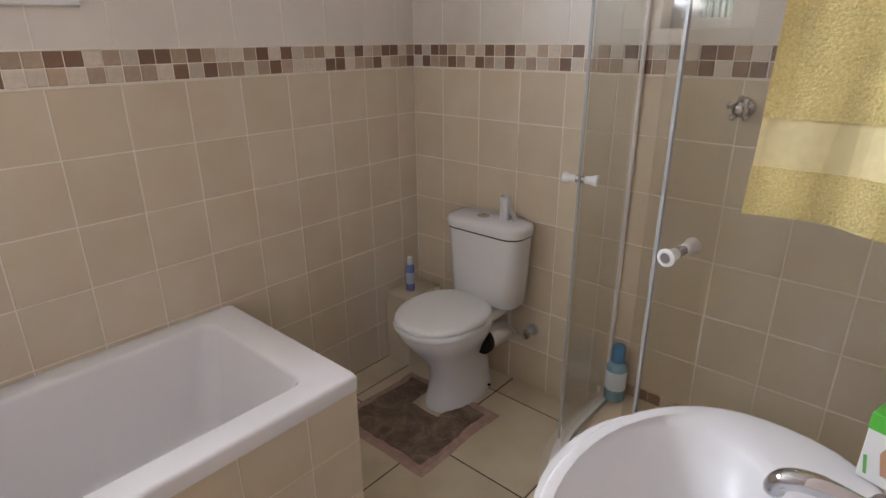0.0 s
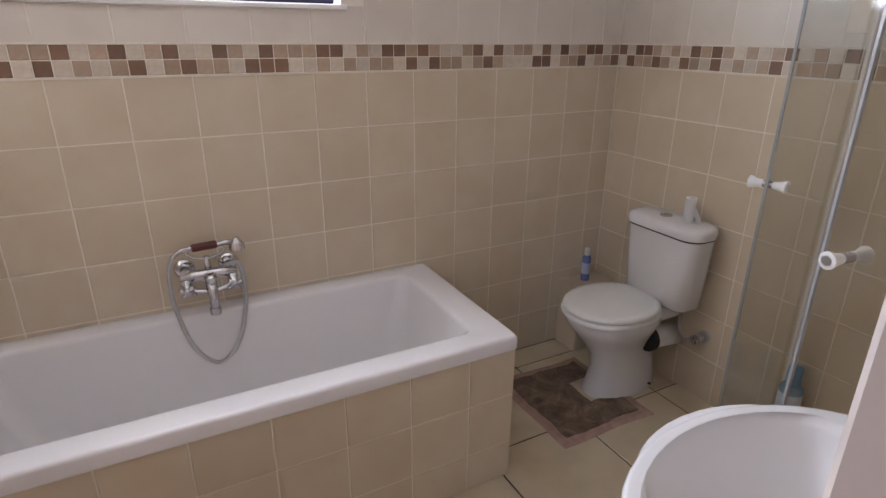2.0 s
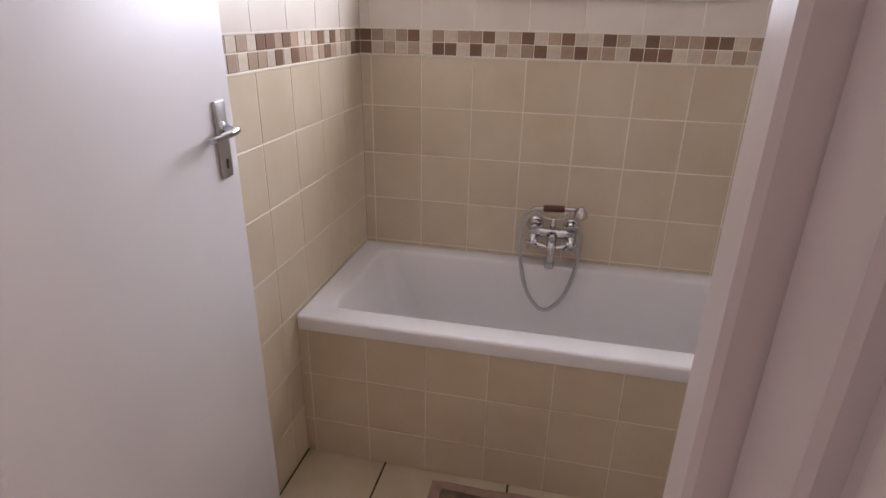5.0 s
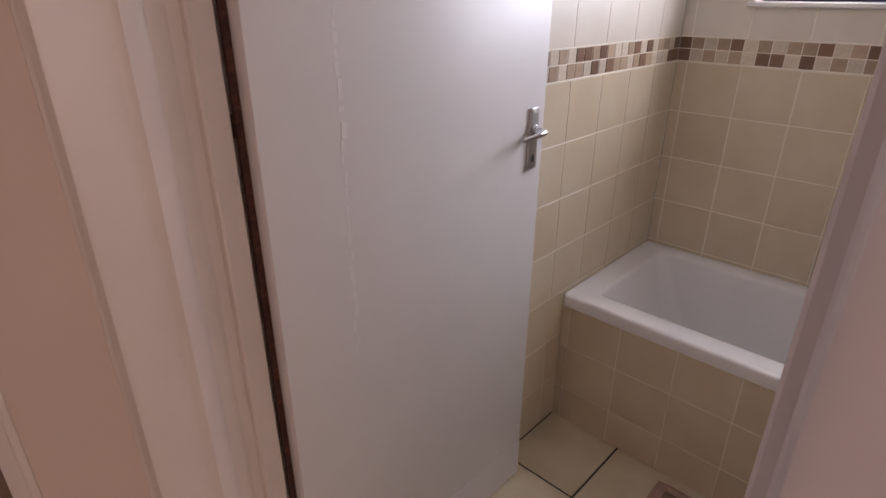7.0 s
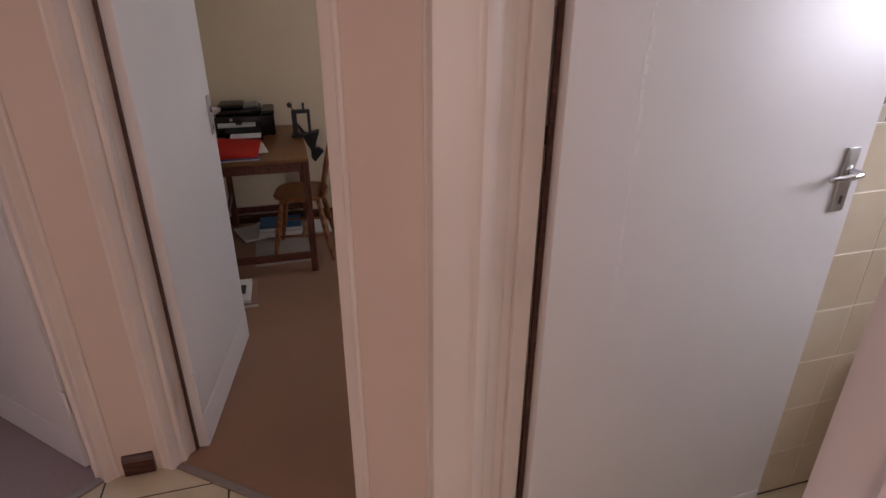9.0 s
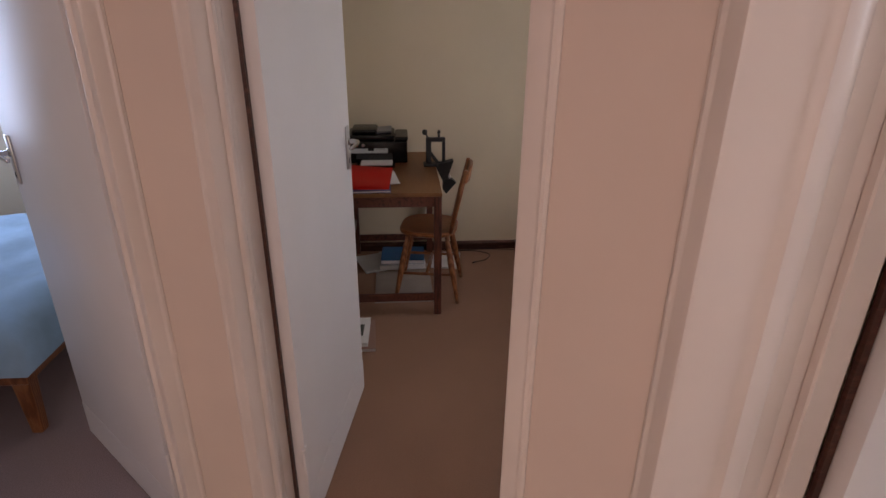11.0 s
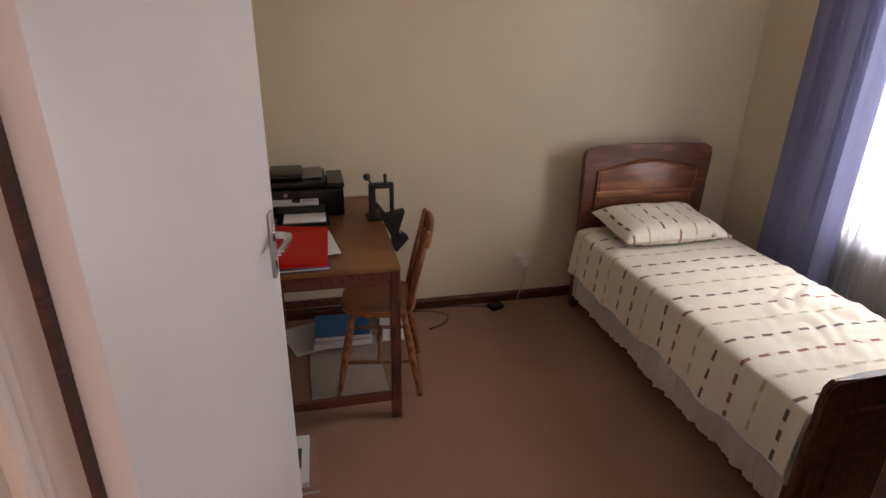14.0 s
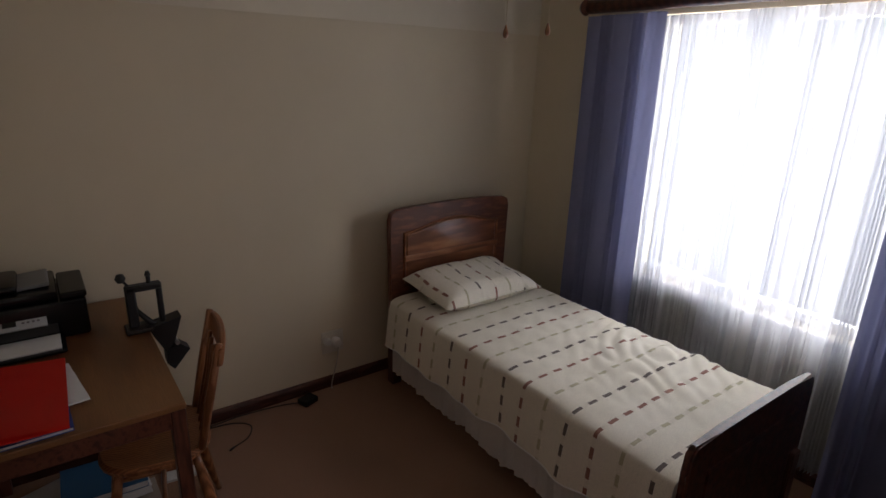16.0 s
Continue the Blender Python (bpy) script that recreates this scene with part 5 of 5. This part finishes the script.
def printer():
    ob = thing("printer", "black all-in-one inkjet printer with paper in its tray on the desk", "printer", (-3.165, -2.805, DZ + 0.001))
    part("printer_body", B(-0.15, 0.15, -0.20, 0.20, 0.0, 0.155, 0.012, None, 3), BLACK_PLASTIC, ob, "", 40)
    part("side_unit", B(-0.13, 0.14, 0.12, 0.205, 0.156, 0.185, 0.008, None, 2), BLACK_PLASTIC, ob)
    part("scanner_lid", B(-0.145, 0.13, -0.195, 0.115, 0.156, 0.195, 0.010, None, 2), BLACK_PLASTIC, ob, "", 40)
    part("document_feeder", B(-0.12, 0.10, -0.17, 0.0, 0.196, 0.228, 0.015, None, 3), BLACK_PLASTIC, ob, "", 40)
    part("feeder_tray", B(-0.10, 0.08, 0.005, 0.11, 0.197, 0.212, 0.004, Matrix.Rotation(radians(4), 4, "X")), GREY_PLASTIC, ob, "dark grey paper tray")
    part("emblem", lathe(bmesh.new(), [(0.011, 0), (0.010, 0.0015)], 20, m=Matrix.Translation((0.1505, -0.09, 0.13)) @ Matrix.Rotation(radians(90), 4, "Y")), CHROME_DULL, ob, "round silver emblem")
    pn = part("control_panel", loft(bmesh.new(), [[Vector((0.14, y, 0.115)), Vector((0.178, y, 0.085)), Vector((0.174, y, 0.078)), Vector((0.14, y, 0.10))] for y in (-0.18, -0.1, 0.0, 0.07)]), Mat("panel_grey", (0.42, 0.44, 0.45), 0.35).m, ob, "silver-grey control panel")
    part("display", B(0.0, 0.022, -0.06, -0.02, -0.001, 0.001, 0, Matrix.Translation((0.150, 0, 0.108)) @ Matrix.Rotation(radians(38), 4, "Y")), BLACK_PLASTIC, pn)
    for k in range(4):
        part("panel_button", lathe(bmesh.new(), [(0.005, 0), (0.004, 0.002)], 10, m=Matrix.Translation((0.160, 0.0 + 0.015 * k, 0.1005)) @ Matrix.Rotation(radians(38), 4, "Y")), GREY_PLASTIC, pn)
    part("output_slot", B(0.148, 0.152, -0.14, 0.10, 0.03, 0.07, 0.001), RUBBER, ob)
    ty = part("output_tray", B(0.15, 0.29, -0.135, 0.115, 0.004, 0.016, 0.004), BLACK_PLASTIC, ob)
    part("paper", B(0.10, 0.275, -0.105, 0.10, 0.017, 0.024, 0.001), PAPER, ty, "white paper stack")
    ob.scale = (1, 1, 0.93)


printer()


def slab(name, label, cat, at, rz, w, d, h, material, tilt=0, bevel=0.001, pages=True):
    ob = thing(name, label, cat, at, rz)
    if tilt:
        ob.matrix_basis = pose(*at, tilt, 0, rz)
    if pages:
        part("page_block", B(-w / 2 + 0.003, w / 2 - 0.003, -d / 2 + 0.003, d / 2 - 0.003, 0.0015, h - 0.0015), PAPER, ob)
        part("cover", B(-w / 2, w / 2, -d / 2, d / 2, h - 0.0015, h, 0), material, ob)
        part("back_cover", B(-w / 2, w / 2, -d / 2, d / 2, 0, 0.0015, 0), material, ob)
    else:
        part("sheet", B(-w / 2, w / 2, -d / 2, d / 2, 0, h, bevel), material, ob)
    return ob


RED = Mat("red_card", (0.78, 0.03, 0.02), 0.4).m
BLUE = Mat("blue_card", (0.03, 0.07, 0.32), 0.35).m
slab("blue_folder", "blue plastic folder under the red one on the desk", "folder", (-2.545, -2.865, DZ + 0.001), 2, 0.40, 0.30, 0.012, BLUE)
slab("paper_sheets", "loose white papers under the folders on the desk", "paper", (-2.60, -2.80, DZ + 0.0135), 8, 0.28, 0.25, 0.006, PAPER, pages=False)
slab("blue_folder", "thin blue plastic folder under the red one", "folder", (-2.55, -2.86, DZ + 0.020), -3, 0.42, 0.29, 0.006, Mat("pale_blue_card", (0.12, 0.2, 0.45), 0.3).m, pages=False)
rf = thing("red_folder", "bright red card folder lying slightly open on the desk", "folder", (-2.555, -2.86, DZ + 0.027), -2)
bm = bmesh.new()
gr = [[bm.verts.new((-0.225 + 0.45 * i / 8, -0.15 + 0.30 * j / 8, 0.006 + 0.022 * (1 - j / 8) ** 1.3 + 0.004 * math.sin(i))) for j in range(9)] for i in range(9)]
for a_, b_ in zip(gr, gr[1:]):
    for j in range(8):
        bm.faces.new((a_[j], a_[j + 1], b_[j + 1], b_[j]))
bmesh.ops.solidify(bm, geom=bm.faces[:], thickness=0.0015)
part("front_cover", bm, RED, rf, "", 30)
part("back_cover", B(-0.225, 0.225, -0.15, 0.15, 0, 0.0015), RED, rf)


def press():
    ob = thing("bench_press", "small black cast-iron bench press clamped to the desk corner", "bench press", (-2.95, -2.44, DZ + 0.0005), 0)
    part("base_plate", B(-0.045, 0.045, -0.06, 0.03, 0, 0.015, 0.004), BLACK_IRON, ob)
    bm = B(-0.018, 0.018, -0.045, -0.010, 0.015, 0.18, 0.005)
    box(bm, -0.016, 0.016, 0.062, 0.082, -0.01, 0.165, 0.005)
    box(bm, -0.018, 0.018, -0.045, 0.082, 0.158, 0.185, 0.006)
    part("window_frame_arch", bm, BLACK_IRON, ob, "", 40)
    part("ram", T([(0, 0.04, 0.185), (0, 0.04, 0.212), (0, 0.04, 0.216), (0, 0.04, 0.232)], [0.008, 0.008, 0.012, 0.006], 12), BLACK_IRON, ob, "", 40)
    hd = part("press_handle", T([(0, -0.028, 0.18), (0, -0.045, 0.205)], 0.005, 10), BLACK_IRON, ob, "", True)
    part("ball_knob", lathe(bmesh.new(), [(0.0001, -0.019), (0.012, -0.015), (0.019, 0), (0.012, 0.015), (0.0001, 0.019)], 18, (0, -0.052, 0.218)), RUBBER, hd, "round black ball knob", True)
    part("link_arm", T([(0, -0.02, 0.09), (0, 0.03, 0.02), (0, 0.07, 0.0)], [0.009, 0.012, 0.012], 10), BLACK_IRON, ob, "", True)
    bm = loft(bmesh.new(), [[Vector((x, y, z)) for y, z in ((0.015, 0.01), (0.135, 0.035), (0.10, -0.07), (0.065, -0.10), (0.03, -0.03))] for x in (-0.035, 0.035)])
    part("linkage_bracket", bm, BLACK_IRON, ob)
    bm = loft(bmesh.new(), [[Vector((x, y, z)) for y, z in ((0.068, -0.10), (0.12, -0.085), (0.155, -0.115), (0.09, -0.19), (0.066, -0.16))] for x in (-0.03, 0.03)])
    part("lower_bracket", bm, BLACK_IRON, ob)
    part("pivot_bolt", T([(-0.04, 0.11, -0.075), (0.04, 0.11, -0.075)], 0.008, 10), CHROME_DULL, ob, "bright steel pivot bolt", 40)


press()

CARD = paint("grey_cardboard", (0.36, 0.31, 0.27), 0.9, 8, 0.08)
WHITE_PAPER = paint("office_paper", (0.66, 0.66, 0.67), 0.8, 10, 0.04)
slab("cardboard_panel", "flat grey cardboard panel on the carpet under the desk", "cardboard", (-2.79, -2.65, 0.0045), 1, 0.58, 0.38, 0.006, CARD, pages=False)
slab("loose_papers", "loose white papers on the carpet under the desk", "paper", (-3.12, -2.82, 0.0105), 20, 0.30, 0.30, 0.012, WHITE_PAPER, pages=False)
slab("loose_papers", "curled white papers on the carpet beside the chair", "paper", (-3.14, -2.33, 0.0045), -8, 0.28, 0.20, 0.012, WHITE_PAPER, pages=False)
slab("white_book", "thick white paperback under the blue one on the carpet", "book", (-3.09, -2.66, 0.024), 3, 0.26, 0.33, 0.035, WHITE_PAPER)
slab("blue_book", "large blue paperback on the pile under the desk", "book", (-3.10, -2.65, 0.0595), -2, 0.25, 0.31, 0.03, Mat("blue_book_cover", (0.015, 0.10, 0.24), 0.35).m)
slab("magazine", "magazine with a coloured cover on the carpet behind the door", "magazine", (-2.095, -2.90, 0.0045), 3, 0.31, 0.17, 0.022, Mat("magazine_cover", (0.30, 0.17, 0.13), 0.4).m)
wb = slab("notebook", "white notebook on top of the magazine behind the door", "notebook", (-2.105, -2.925, 0.027), -1, 0.28, 0.15, 0.022, PAPER)
part("cover_print", B(-0.06, 0.06, -0.02, 0.045, 0.022, 0.0226), Mat("cover_print", (0.05, 0.06, 0.05), 0.5).m, wb, "dark green printed panel")

# ---- socket, adapter and leads ----
sk = thing("wall_socket", "cream double wall socket with a plug in it above the skirting", "socket", (BED_W, -1.46, 0.285))
part("face_plate", B(0.0005, 0.009, -0.055, 0.055, -0.055, 0.055, 0.003, None, 2), Mat("cream_plastic", (0.60, 0.55, 0.47), 0.4).m, sk)
part("plug", lathe(bmesh.new(), [(0.024, 0.009), (0.026, 0.02), (0.020, 0.045), (0.010, 0.05)], 18, m=Matrix.Translation((0, 0.01, 0.0)) @ Matrix.Rotation(radians(90), 4, "Y")), Mat("pale_plug", (0.66, 0.63, 0.58), 0.4).m, sk, "round white plug", 40)
part("plug", lathe(bmesh.new(), [(0.017, 0.009), (0.018, 0.02), (0.014, 0.035)], 16, m=Matrix.Translation((0, -0.032, 0.012)) @ Matrix.Rotation(radians(90), 4, "Y")), Mat("pale_plug_small", (0.62, 0.6, 0.56), 0.4).m, sk, "small white plug", 40)
part("lead", T(smooth_pts([(0.045, 0.01, -0.012), (0.05, 0.0, -0.08), (0.03, -0.02, -0.2), (0.035, -0.03, -0.262), (0.04, -0.09, -0.275), (0.07, -0.16, -0.272)], 8), 0.0028, 8), Mat("pale_lead", (0.45, 0.40, 0.34), 0.5).m, sk, "thin pale lead", True)
ad = thing("power_adapter", "small black power adapter on the carpet by the skirting", "adapter", (-3.27, -1.66, 0.0045), 20)
part("adapter_case", B(-0.035, 0.035, -0.045, 0.045, 0, 0.032, 0.005, None, 2), BLACK_PLASTIC, ad)
sk.scale = (1.2, 1.2, 1.2)
cb = thing("cable", "thin black cable curling on the carpet by the desk", "cable", (-3.2, -2.05, 0.008))
part("wire", T(smooth_pts([(-0.12, -0.18, 0), (-0.10, -0.02, 0), (-0.03, 0.06, 0), (0.06, 0.02, 0), (0.10, -0.06, 0)], 8), 0.003, 8), RUBBER, cb, "", True)
part("jack", T([(0.10, -0.06, 0), (0.115, -0.085, 0)], 0.005, 8), RUBBER, cb, "", True)
cb = thing("cable", "black cable lying along the skirting board", "cable", (BED_W + 0.03, -2.0, 0.0075))
part("wire", T(smooth_pts([(0, -0.42, 0), (0.01, -0.2, 0), (0, 0.0, 0), (0.02, 0.2, 0), (0.06, 0.32, 0)], 6), 0.003, 8), RUBBER, cb, "", True)

# ---- curtain pole and pull cords ----
cp = thing("curtain_pole", "dark wooden curtain rail above the window", "curtain rail", (-1.7, -0.13, 2.125))
part("rail", T([(-1.17, 0, 0), (1.12, 0, 0)], 0.034, 14), MAHOGANY, cp, "", True)
part("finial", lathe(bmesh.new(), [(0.0001, 0), (0.028, 0.008), (0.042, 0.03), (0.03, 0.05), (0.0001, 0.055)], 16, m=Matrix.Translation((-1.165, 0, 0)) @ Matrix.Rotation(radians(-90), 4, "Y")), MAHOGANY, cp, "", 50)
for x in (-1.0, 1.0):
    part("bracket", B(x - 0.015, x + 0.015, 0.03, 0.13, -0.02, 0.02, 0.004), MAHOGANY, cp)
for y, z in ((-1.14, 1.903), (-0.915, 1.925)):
    pc = thing("pull_cord", "thin pull cord with a brown wooden acorn hanging from the ceiling", "pull cord", (-2.4, y, z), group="pull cords")
    part("cord", T([(0, 0, 0.04), (0, 0, CEILING - z)], 0.0016, 6), Mat("pale_cord", (0.55, 0.45, 0.32), 0.7).m, pc)
    part("acorn", lathe(bmesh.new(), [(0.0001, 0), (0.009, 0.006), (0.0115, 0.02), (0.006, 0.038), (0.003, 0.05)], 14), CHAIR_WOOD, pc, "brown wooden acorn", True)

# ---- spare room bed ----
sbd = thing("spare_bed", "low wooden bed with a rumpled pale blue cover", "bed", (-2.1, -4.75, 0.004))
for x in (-0.82, 0.68):
    for y in (-0.5, 0.48):
        part("leg", loft(bmesh.new(), [rrect(x, y, 0.05, 0.05, 0.01, 0), rrect(x, y, 0.075, 0.075, 0.012, 0.28)]), CHAIR_WOOD, sbd)
part("bed_rail", B(-0.86, 0.72, -0.54, 0.52, 0.26, 0.32, 0.006), CHAIR_WOOD, sbd)
bm = bmesh.new()
gr = []
for i in range(41):
    row = []
    for j in range(41):
        u, v = i / 20 - 1, j / 20 - 1
        e = max(0, 1 - max(abs(u), abs(v)) ** 8)
        row.append(bm.verts.new((-0.07 + 0.82 * u, -0.01 + 0.56 * v, 0.321 + 0.22 * e ** 0.5 + 0.025 * noise.noise(Vector((u * 3, v * 3, 2))) * e)))
    gr.append(row)
for a_, b_ in zip(gr, gr[1:]):
    for j in range(40):
        bm.faces.new((a_[j], a_[j + 1], b_[j + 1], b_[j]))
part("blue_cover", bm, paint("pale_blue_cloth", (0.28, 0.42, 0.56), 0.9, 5, 0.15, 0.4), sbd, "rumpled pale blue cover", True)

# ---- tiles, last ----


def tile_mesh(name, w, h, t, material, bevel=0.0018):
    """A tile with eased edges, flat on local x and z, its face towards -y."""
    me = bpy.data.meshes.new(name)
    b = bevel
    vs = [(0, t, 0), (w, t, 0), (w, t, h), (0, t, h), (0, b, 0), (w, b, 0), (w, b, h), (0, b, h), (b, 0, b), (w - b, 0, b), (w - b, 0, h - b), (b, 0, h - b)]
    fs = [(8, 9, 10, 11), (4, 5, 9, 8), (5, 6, 10, 9), (6, 7, 11, 10), (7, 4, 8, 11), (0, 1, 5, 4), (1, 2, 6, 5), (2, 3, 7, 6), (3, 0, 4, 7)]
    me.from_pydata(vs, [], fs)
    me.materials.append(material)
    return me


_cache = {}


def put_tile(name, parent, m, w, h, material, t=0.006, gap=0.0035):
    key = (round(w, 3), round(h, 3), material.name, t)
    if key not in _cache:
        _cache[key] = tile_mesh("tile", w - gap, h - gap, t, material)
    ob = new(name, _cache[key])
    ob.matrix_basis = m
    ob.parent = parent
    return ob


def cut(edges, lo, hi):
    out = [e for e in edges if lo + 0.02 < e < hi - 0.02]
    return [lo] + out + [hi]


ROWS = cut([BAND0 - ROW * k for k in range(7, 0, -1)], 0, BAND0)
ROWS_UP = cut([BAND1 + ROW * k for k in range(1, 6)], BAND1, CEILING)
# the mixtures, read along the walls
PATTERNS = ("DTCTDCTCTTDCTDCTDCCDTCDTTTDDCTCDDTDTCCTDCDCTTCDCDCTDDCT", "DCTCTCDDCDCTCTDCTDTTCDDDCCTCTCTTCDCDTTCTDTCCCDDCTTDCTTD")
EAST_PATTERN = ("DCDDTCTCDTDTCTCTDCTCDTCTCDDTCDCTDCDTCDTC", "CDTTDTCDTCDCTCTDCTTTCDTCTDCDDTCDTCDCTDCT")


def tiled_wall(parent, base, length, cols, holes=(), pattern=PATTERNS, trim=True):
    """Tiles on a wall: base maps local x along the wall and z up, with the faces towards -y."""
    for rows in (ROWS, ROWS_UP):
        for z0, z1 in zip(rows, rows[1:]):
            for x0, x1 in zip(cols, cols[1:]):
                zz0, zz1, xx0, xx1 = z0, z1, x0, x1
                skip = False
                for a, b, c, d in holes:
                    if xx0 < b - 0.01 and xx1 > a + 0.01 and zz0 < d - 0.01 and zz1 > c + 0.01:
                        if zz0 < c - 0.02:
                            zz1 = c
                        elif xx0 < a - 0.02:
                            xx1 = a
                        elif xx1 > b + 0.02:
                            xx0 = b
                        elif zz1 > d + 0.02:
                            zz0 = d
                        else:
                            skip = True
                if skip:
                    continue
                r = 0.0005 * (random.random() - 0.5)
                put_tile("tile", parent, base @ Matrix.Translation((xx0, r, zz0)), xx1 - xx0, zz1 - zz0, WALL_TILE if rows is ROWS else WALL_TILE_CREAM)
    n = round(length / 0.0499)
    wd_ = length / n
    for r in range(2):
        for k in range(n):
            ch = pattern[1 - r][k % len(pattern[1 - r])]
            put_tile("mosaic_tile", parent, base @ Matrix.Translation((k * wd_, -0.0005, BAND0 + 0.004 + r * 0.0485)), wd_, 0.0485, MOSAICS[ch], gap=0.003)


wn_, we_, ww_ = bpy.data.objects["wall_bath_north"], bpy.data.objects["wall_bath_east"], bpy.data.objects["wall_bath_west"]
cols_n = cut([0.045 + 0.2125 * k - 0.00105 * k * k for k in range(0, 14)], 0, EAST)
tiled_wall(wn_, Matrix.Identity(4), EAST, cols_n, holes=(WIN,))
RE = Matrix.Translation((EAST, 0, 0)) @ Matrix.Rotation(radians(-90), 4, "Z")
cols_e = cut([0.172 + 0.2035 * k for k in range(0, 10)], 0, -SOUTH)
tiled_wall(we_, RE, -SOUTH, cols_e, holes=((1.11, 1.325, 1.55, 2.22),), pattern=EAST_PATTERN)
RW = Matrix.Translation((0, SOUTH, 0)) @ Matrix.Rotation(radians(90), 4, "Z")
cols_w = cut([-SOUTH - 0.205 * k for k in range(9, 0, -1)], 0, -SOUTH)
tiled_wall(ww_, RW, -SOUTH, cols_w, pattern=(PATTERNS[0][7:] + "CDTCDTC", PATTERNS[1][7:] + "TCCDTCD"))
for nm, b, l in (("trim_band_north", Matrix.Identity(4), EAST), ("trim_band_east", RE, -SOUTH), ("trim_band_west", RW, -SOUTH)):
    bm = bmesh.new()
    for z in (BAND0 - 0.004, BAND1 - 0.004):
        box(bm, 0, l, -0.003, 0.003, z, z + 0.006, 0.001, b)
    structure(nm, bm, BAND_TRIM, "narrow cream tile trim")

# bath panel
bp_ = structure("bath_panel", bmesh.new(), GROUT, "beige tiled panel under the bath")
bm = bmesh.new()
box(bm, 0, 1.706, -0.7225, -0.70, 0, RIM - 0.045)
box(bm, 1.686, 1.706, -0.70, 0, 0, RIM - 0.045)
part("panel_board", bm, GROUT, bp_)
PT = Matrix.Translation((0, -0.725, 0))
cols_p = cut([0.251 + 0.2135 * k for k in range(-1, 7)], 0, 1.712)
rows_p = [0, 0.152, 0.353, RIM - 0.045]
for z0, z1 in zip(rows_p, rows_p[1:]):
    for x0, x1 in zip(cols_p, cols_p[1:]):
        put_tile("tile", bp_, PT @ Matrix.Translation((x0, 0, z0)), x1 - x0, z1 - z0, WALL_TILE)
    E_ = Matrix.Translation((1.7085, 0, 0)) @ Matrix.Rotation(radians(90), 4, "Z")
    for y0, y1 in ((-0.722, -0.60), (-0.60, -0.395), (-0.395, -0.19), (-0.19, -0.003)):
        put_tile("tile", bp_, E_ @ Matrix.Translation((y0, 0, z0)), y1 - y0, z1 - z0, WALL_TILE)

# floor tiles
fl_ = bpy.data.objects["floor"]
FT = 0.46


def clip_poly(poly, p, nrm):
    out = []
    for i, a in enumerate(poly):
        b = poly[(i + 1) % len(poly)]
        da, db = (a - p).dot(nrm), (b - p).dot(nrm)
        if da >= 0:
            out.append(a)
        if da * db < 0:
            out.append(a.lerp(b, da / (da - db)))
    return out


def floor_tile(x0, x1, y0, y1, clips):
    g = 0.004
    poly = [Vector((x0 + g, y0 + g, 0)), Vector((x1 - g, y0 + g, 0)), Vector((x1 - g, y1 - g, 0)), Vector((x0 + g, y1 - g, 0))]
    for p, n in clips:
        poly = clip_poly(poly, p, n)
        if len(poly) < 3:
            return
    cx = sum((v for v in poly), Vector()) / len(poly)
    top = [cx + (v - cx) * (1 - 0.006) for v in poly]
    me = bpy.data.meshes.new("floor_tile")
    n = len(poly)
    vs = [(v.x, v.y, -0.006) for v in poly] + [(v.x, v.y, -0.0015) for v in poly] + [(v.x, v.y, 0) for v in top]
    fs = [tuple(range(2 * n, 3 * n))] + [(i, (i + 1) % n, n + (i + 1) % n, n + i) for i in range(n)] + [(n + i, n + (i + 1) % n, 2 * n + (i + 1) % n, 2 * n + i) for i in range(n)]
    me.from_pydata(vs, [], fs)
    me.materials.append(FLOOR_TILE)
    ob = new("floor_tile", me)
    ob.parent = fl_


nb = Vector((math.sin(DIAG), -math.cos(DIAG), 0))
ns = Vector((math.sin(DIAG), math.cos(DIAG), 0))
hall_clips = [(P0 - nb * 0.012, nb), (P1 - ns * 0.012, ns)]
for i in range(-3, 7):
    for j in range(-1, 9):
        x0, y1 = 0.31 + FT * i, -0.14 - FT * j
        x1, y0 = x0 + FT, y1 - FT
        if y1 > 0:
            y1 = 0
        if y1 <= -4.2 or x0 > 3.1:
            continue
        if y1 > SOUTH - 0.01:
            if x1 <= 0.01:
                continue
            floor_tile(max(x0, 0.0), min(x1, EAST), max(y0, -4.22), y1, [] if y0 > HALL_N else [(Vector((-0.0, 0, 0)), Vector((1, 0, 0)))])
        else:
            floor_tile(x0, x1, max(y0, -4.22), y1, hall_clips)

# a row of mosaic at the foot of the shower wall
for k in range(15):
    put_tile("mosaic_tile", we_, RE @ Matrix.Translation((1.09 + 0.05 * k, -0.0045, 0.17)), 0.05, 0.048, MOSAICS["DTDDCTDTDDTCDDT"[k]], gap=0.003)
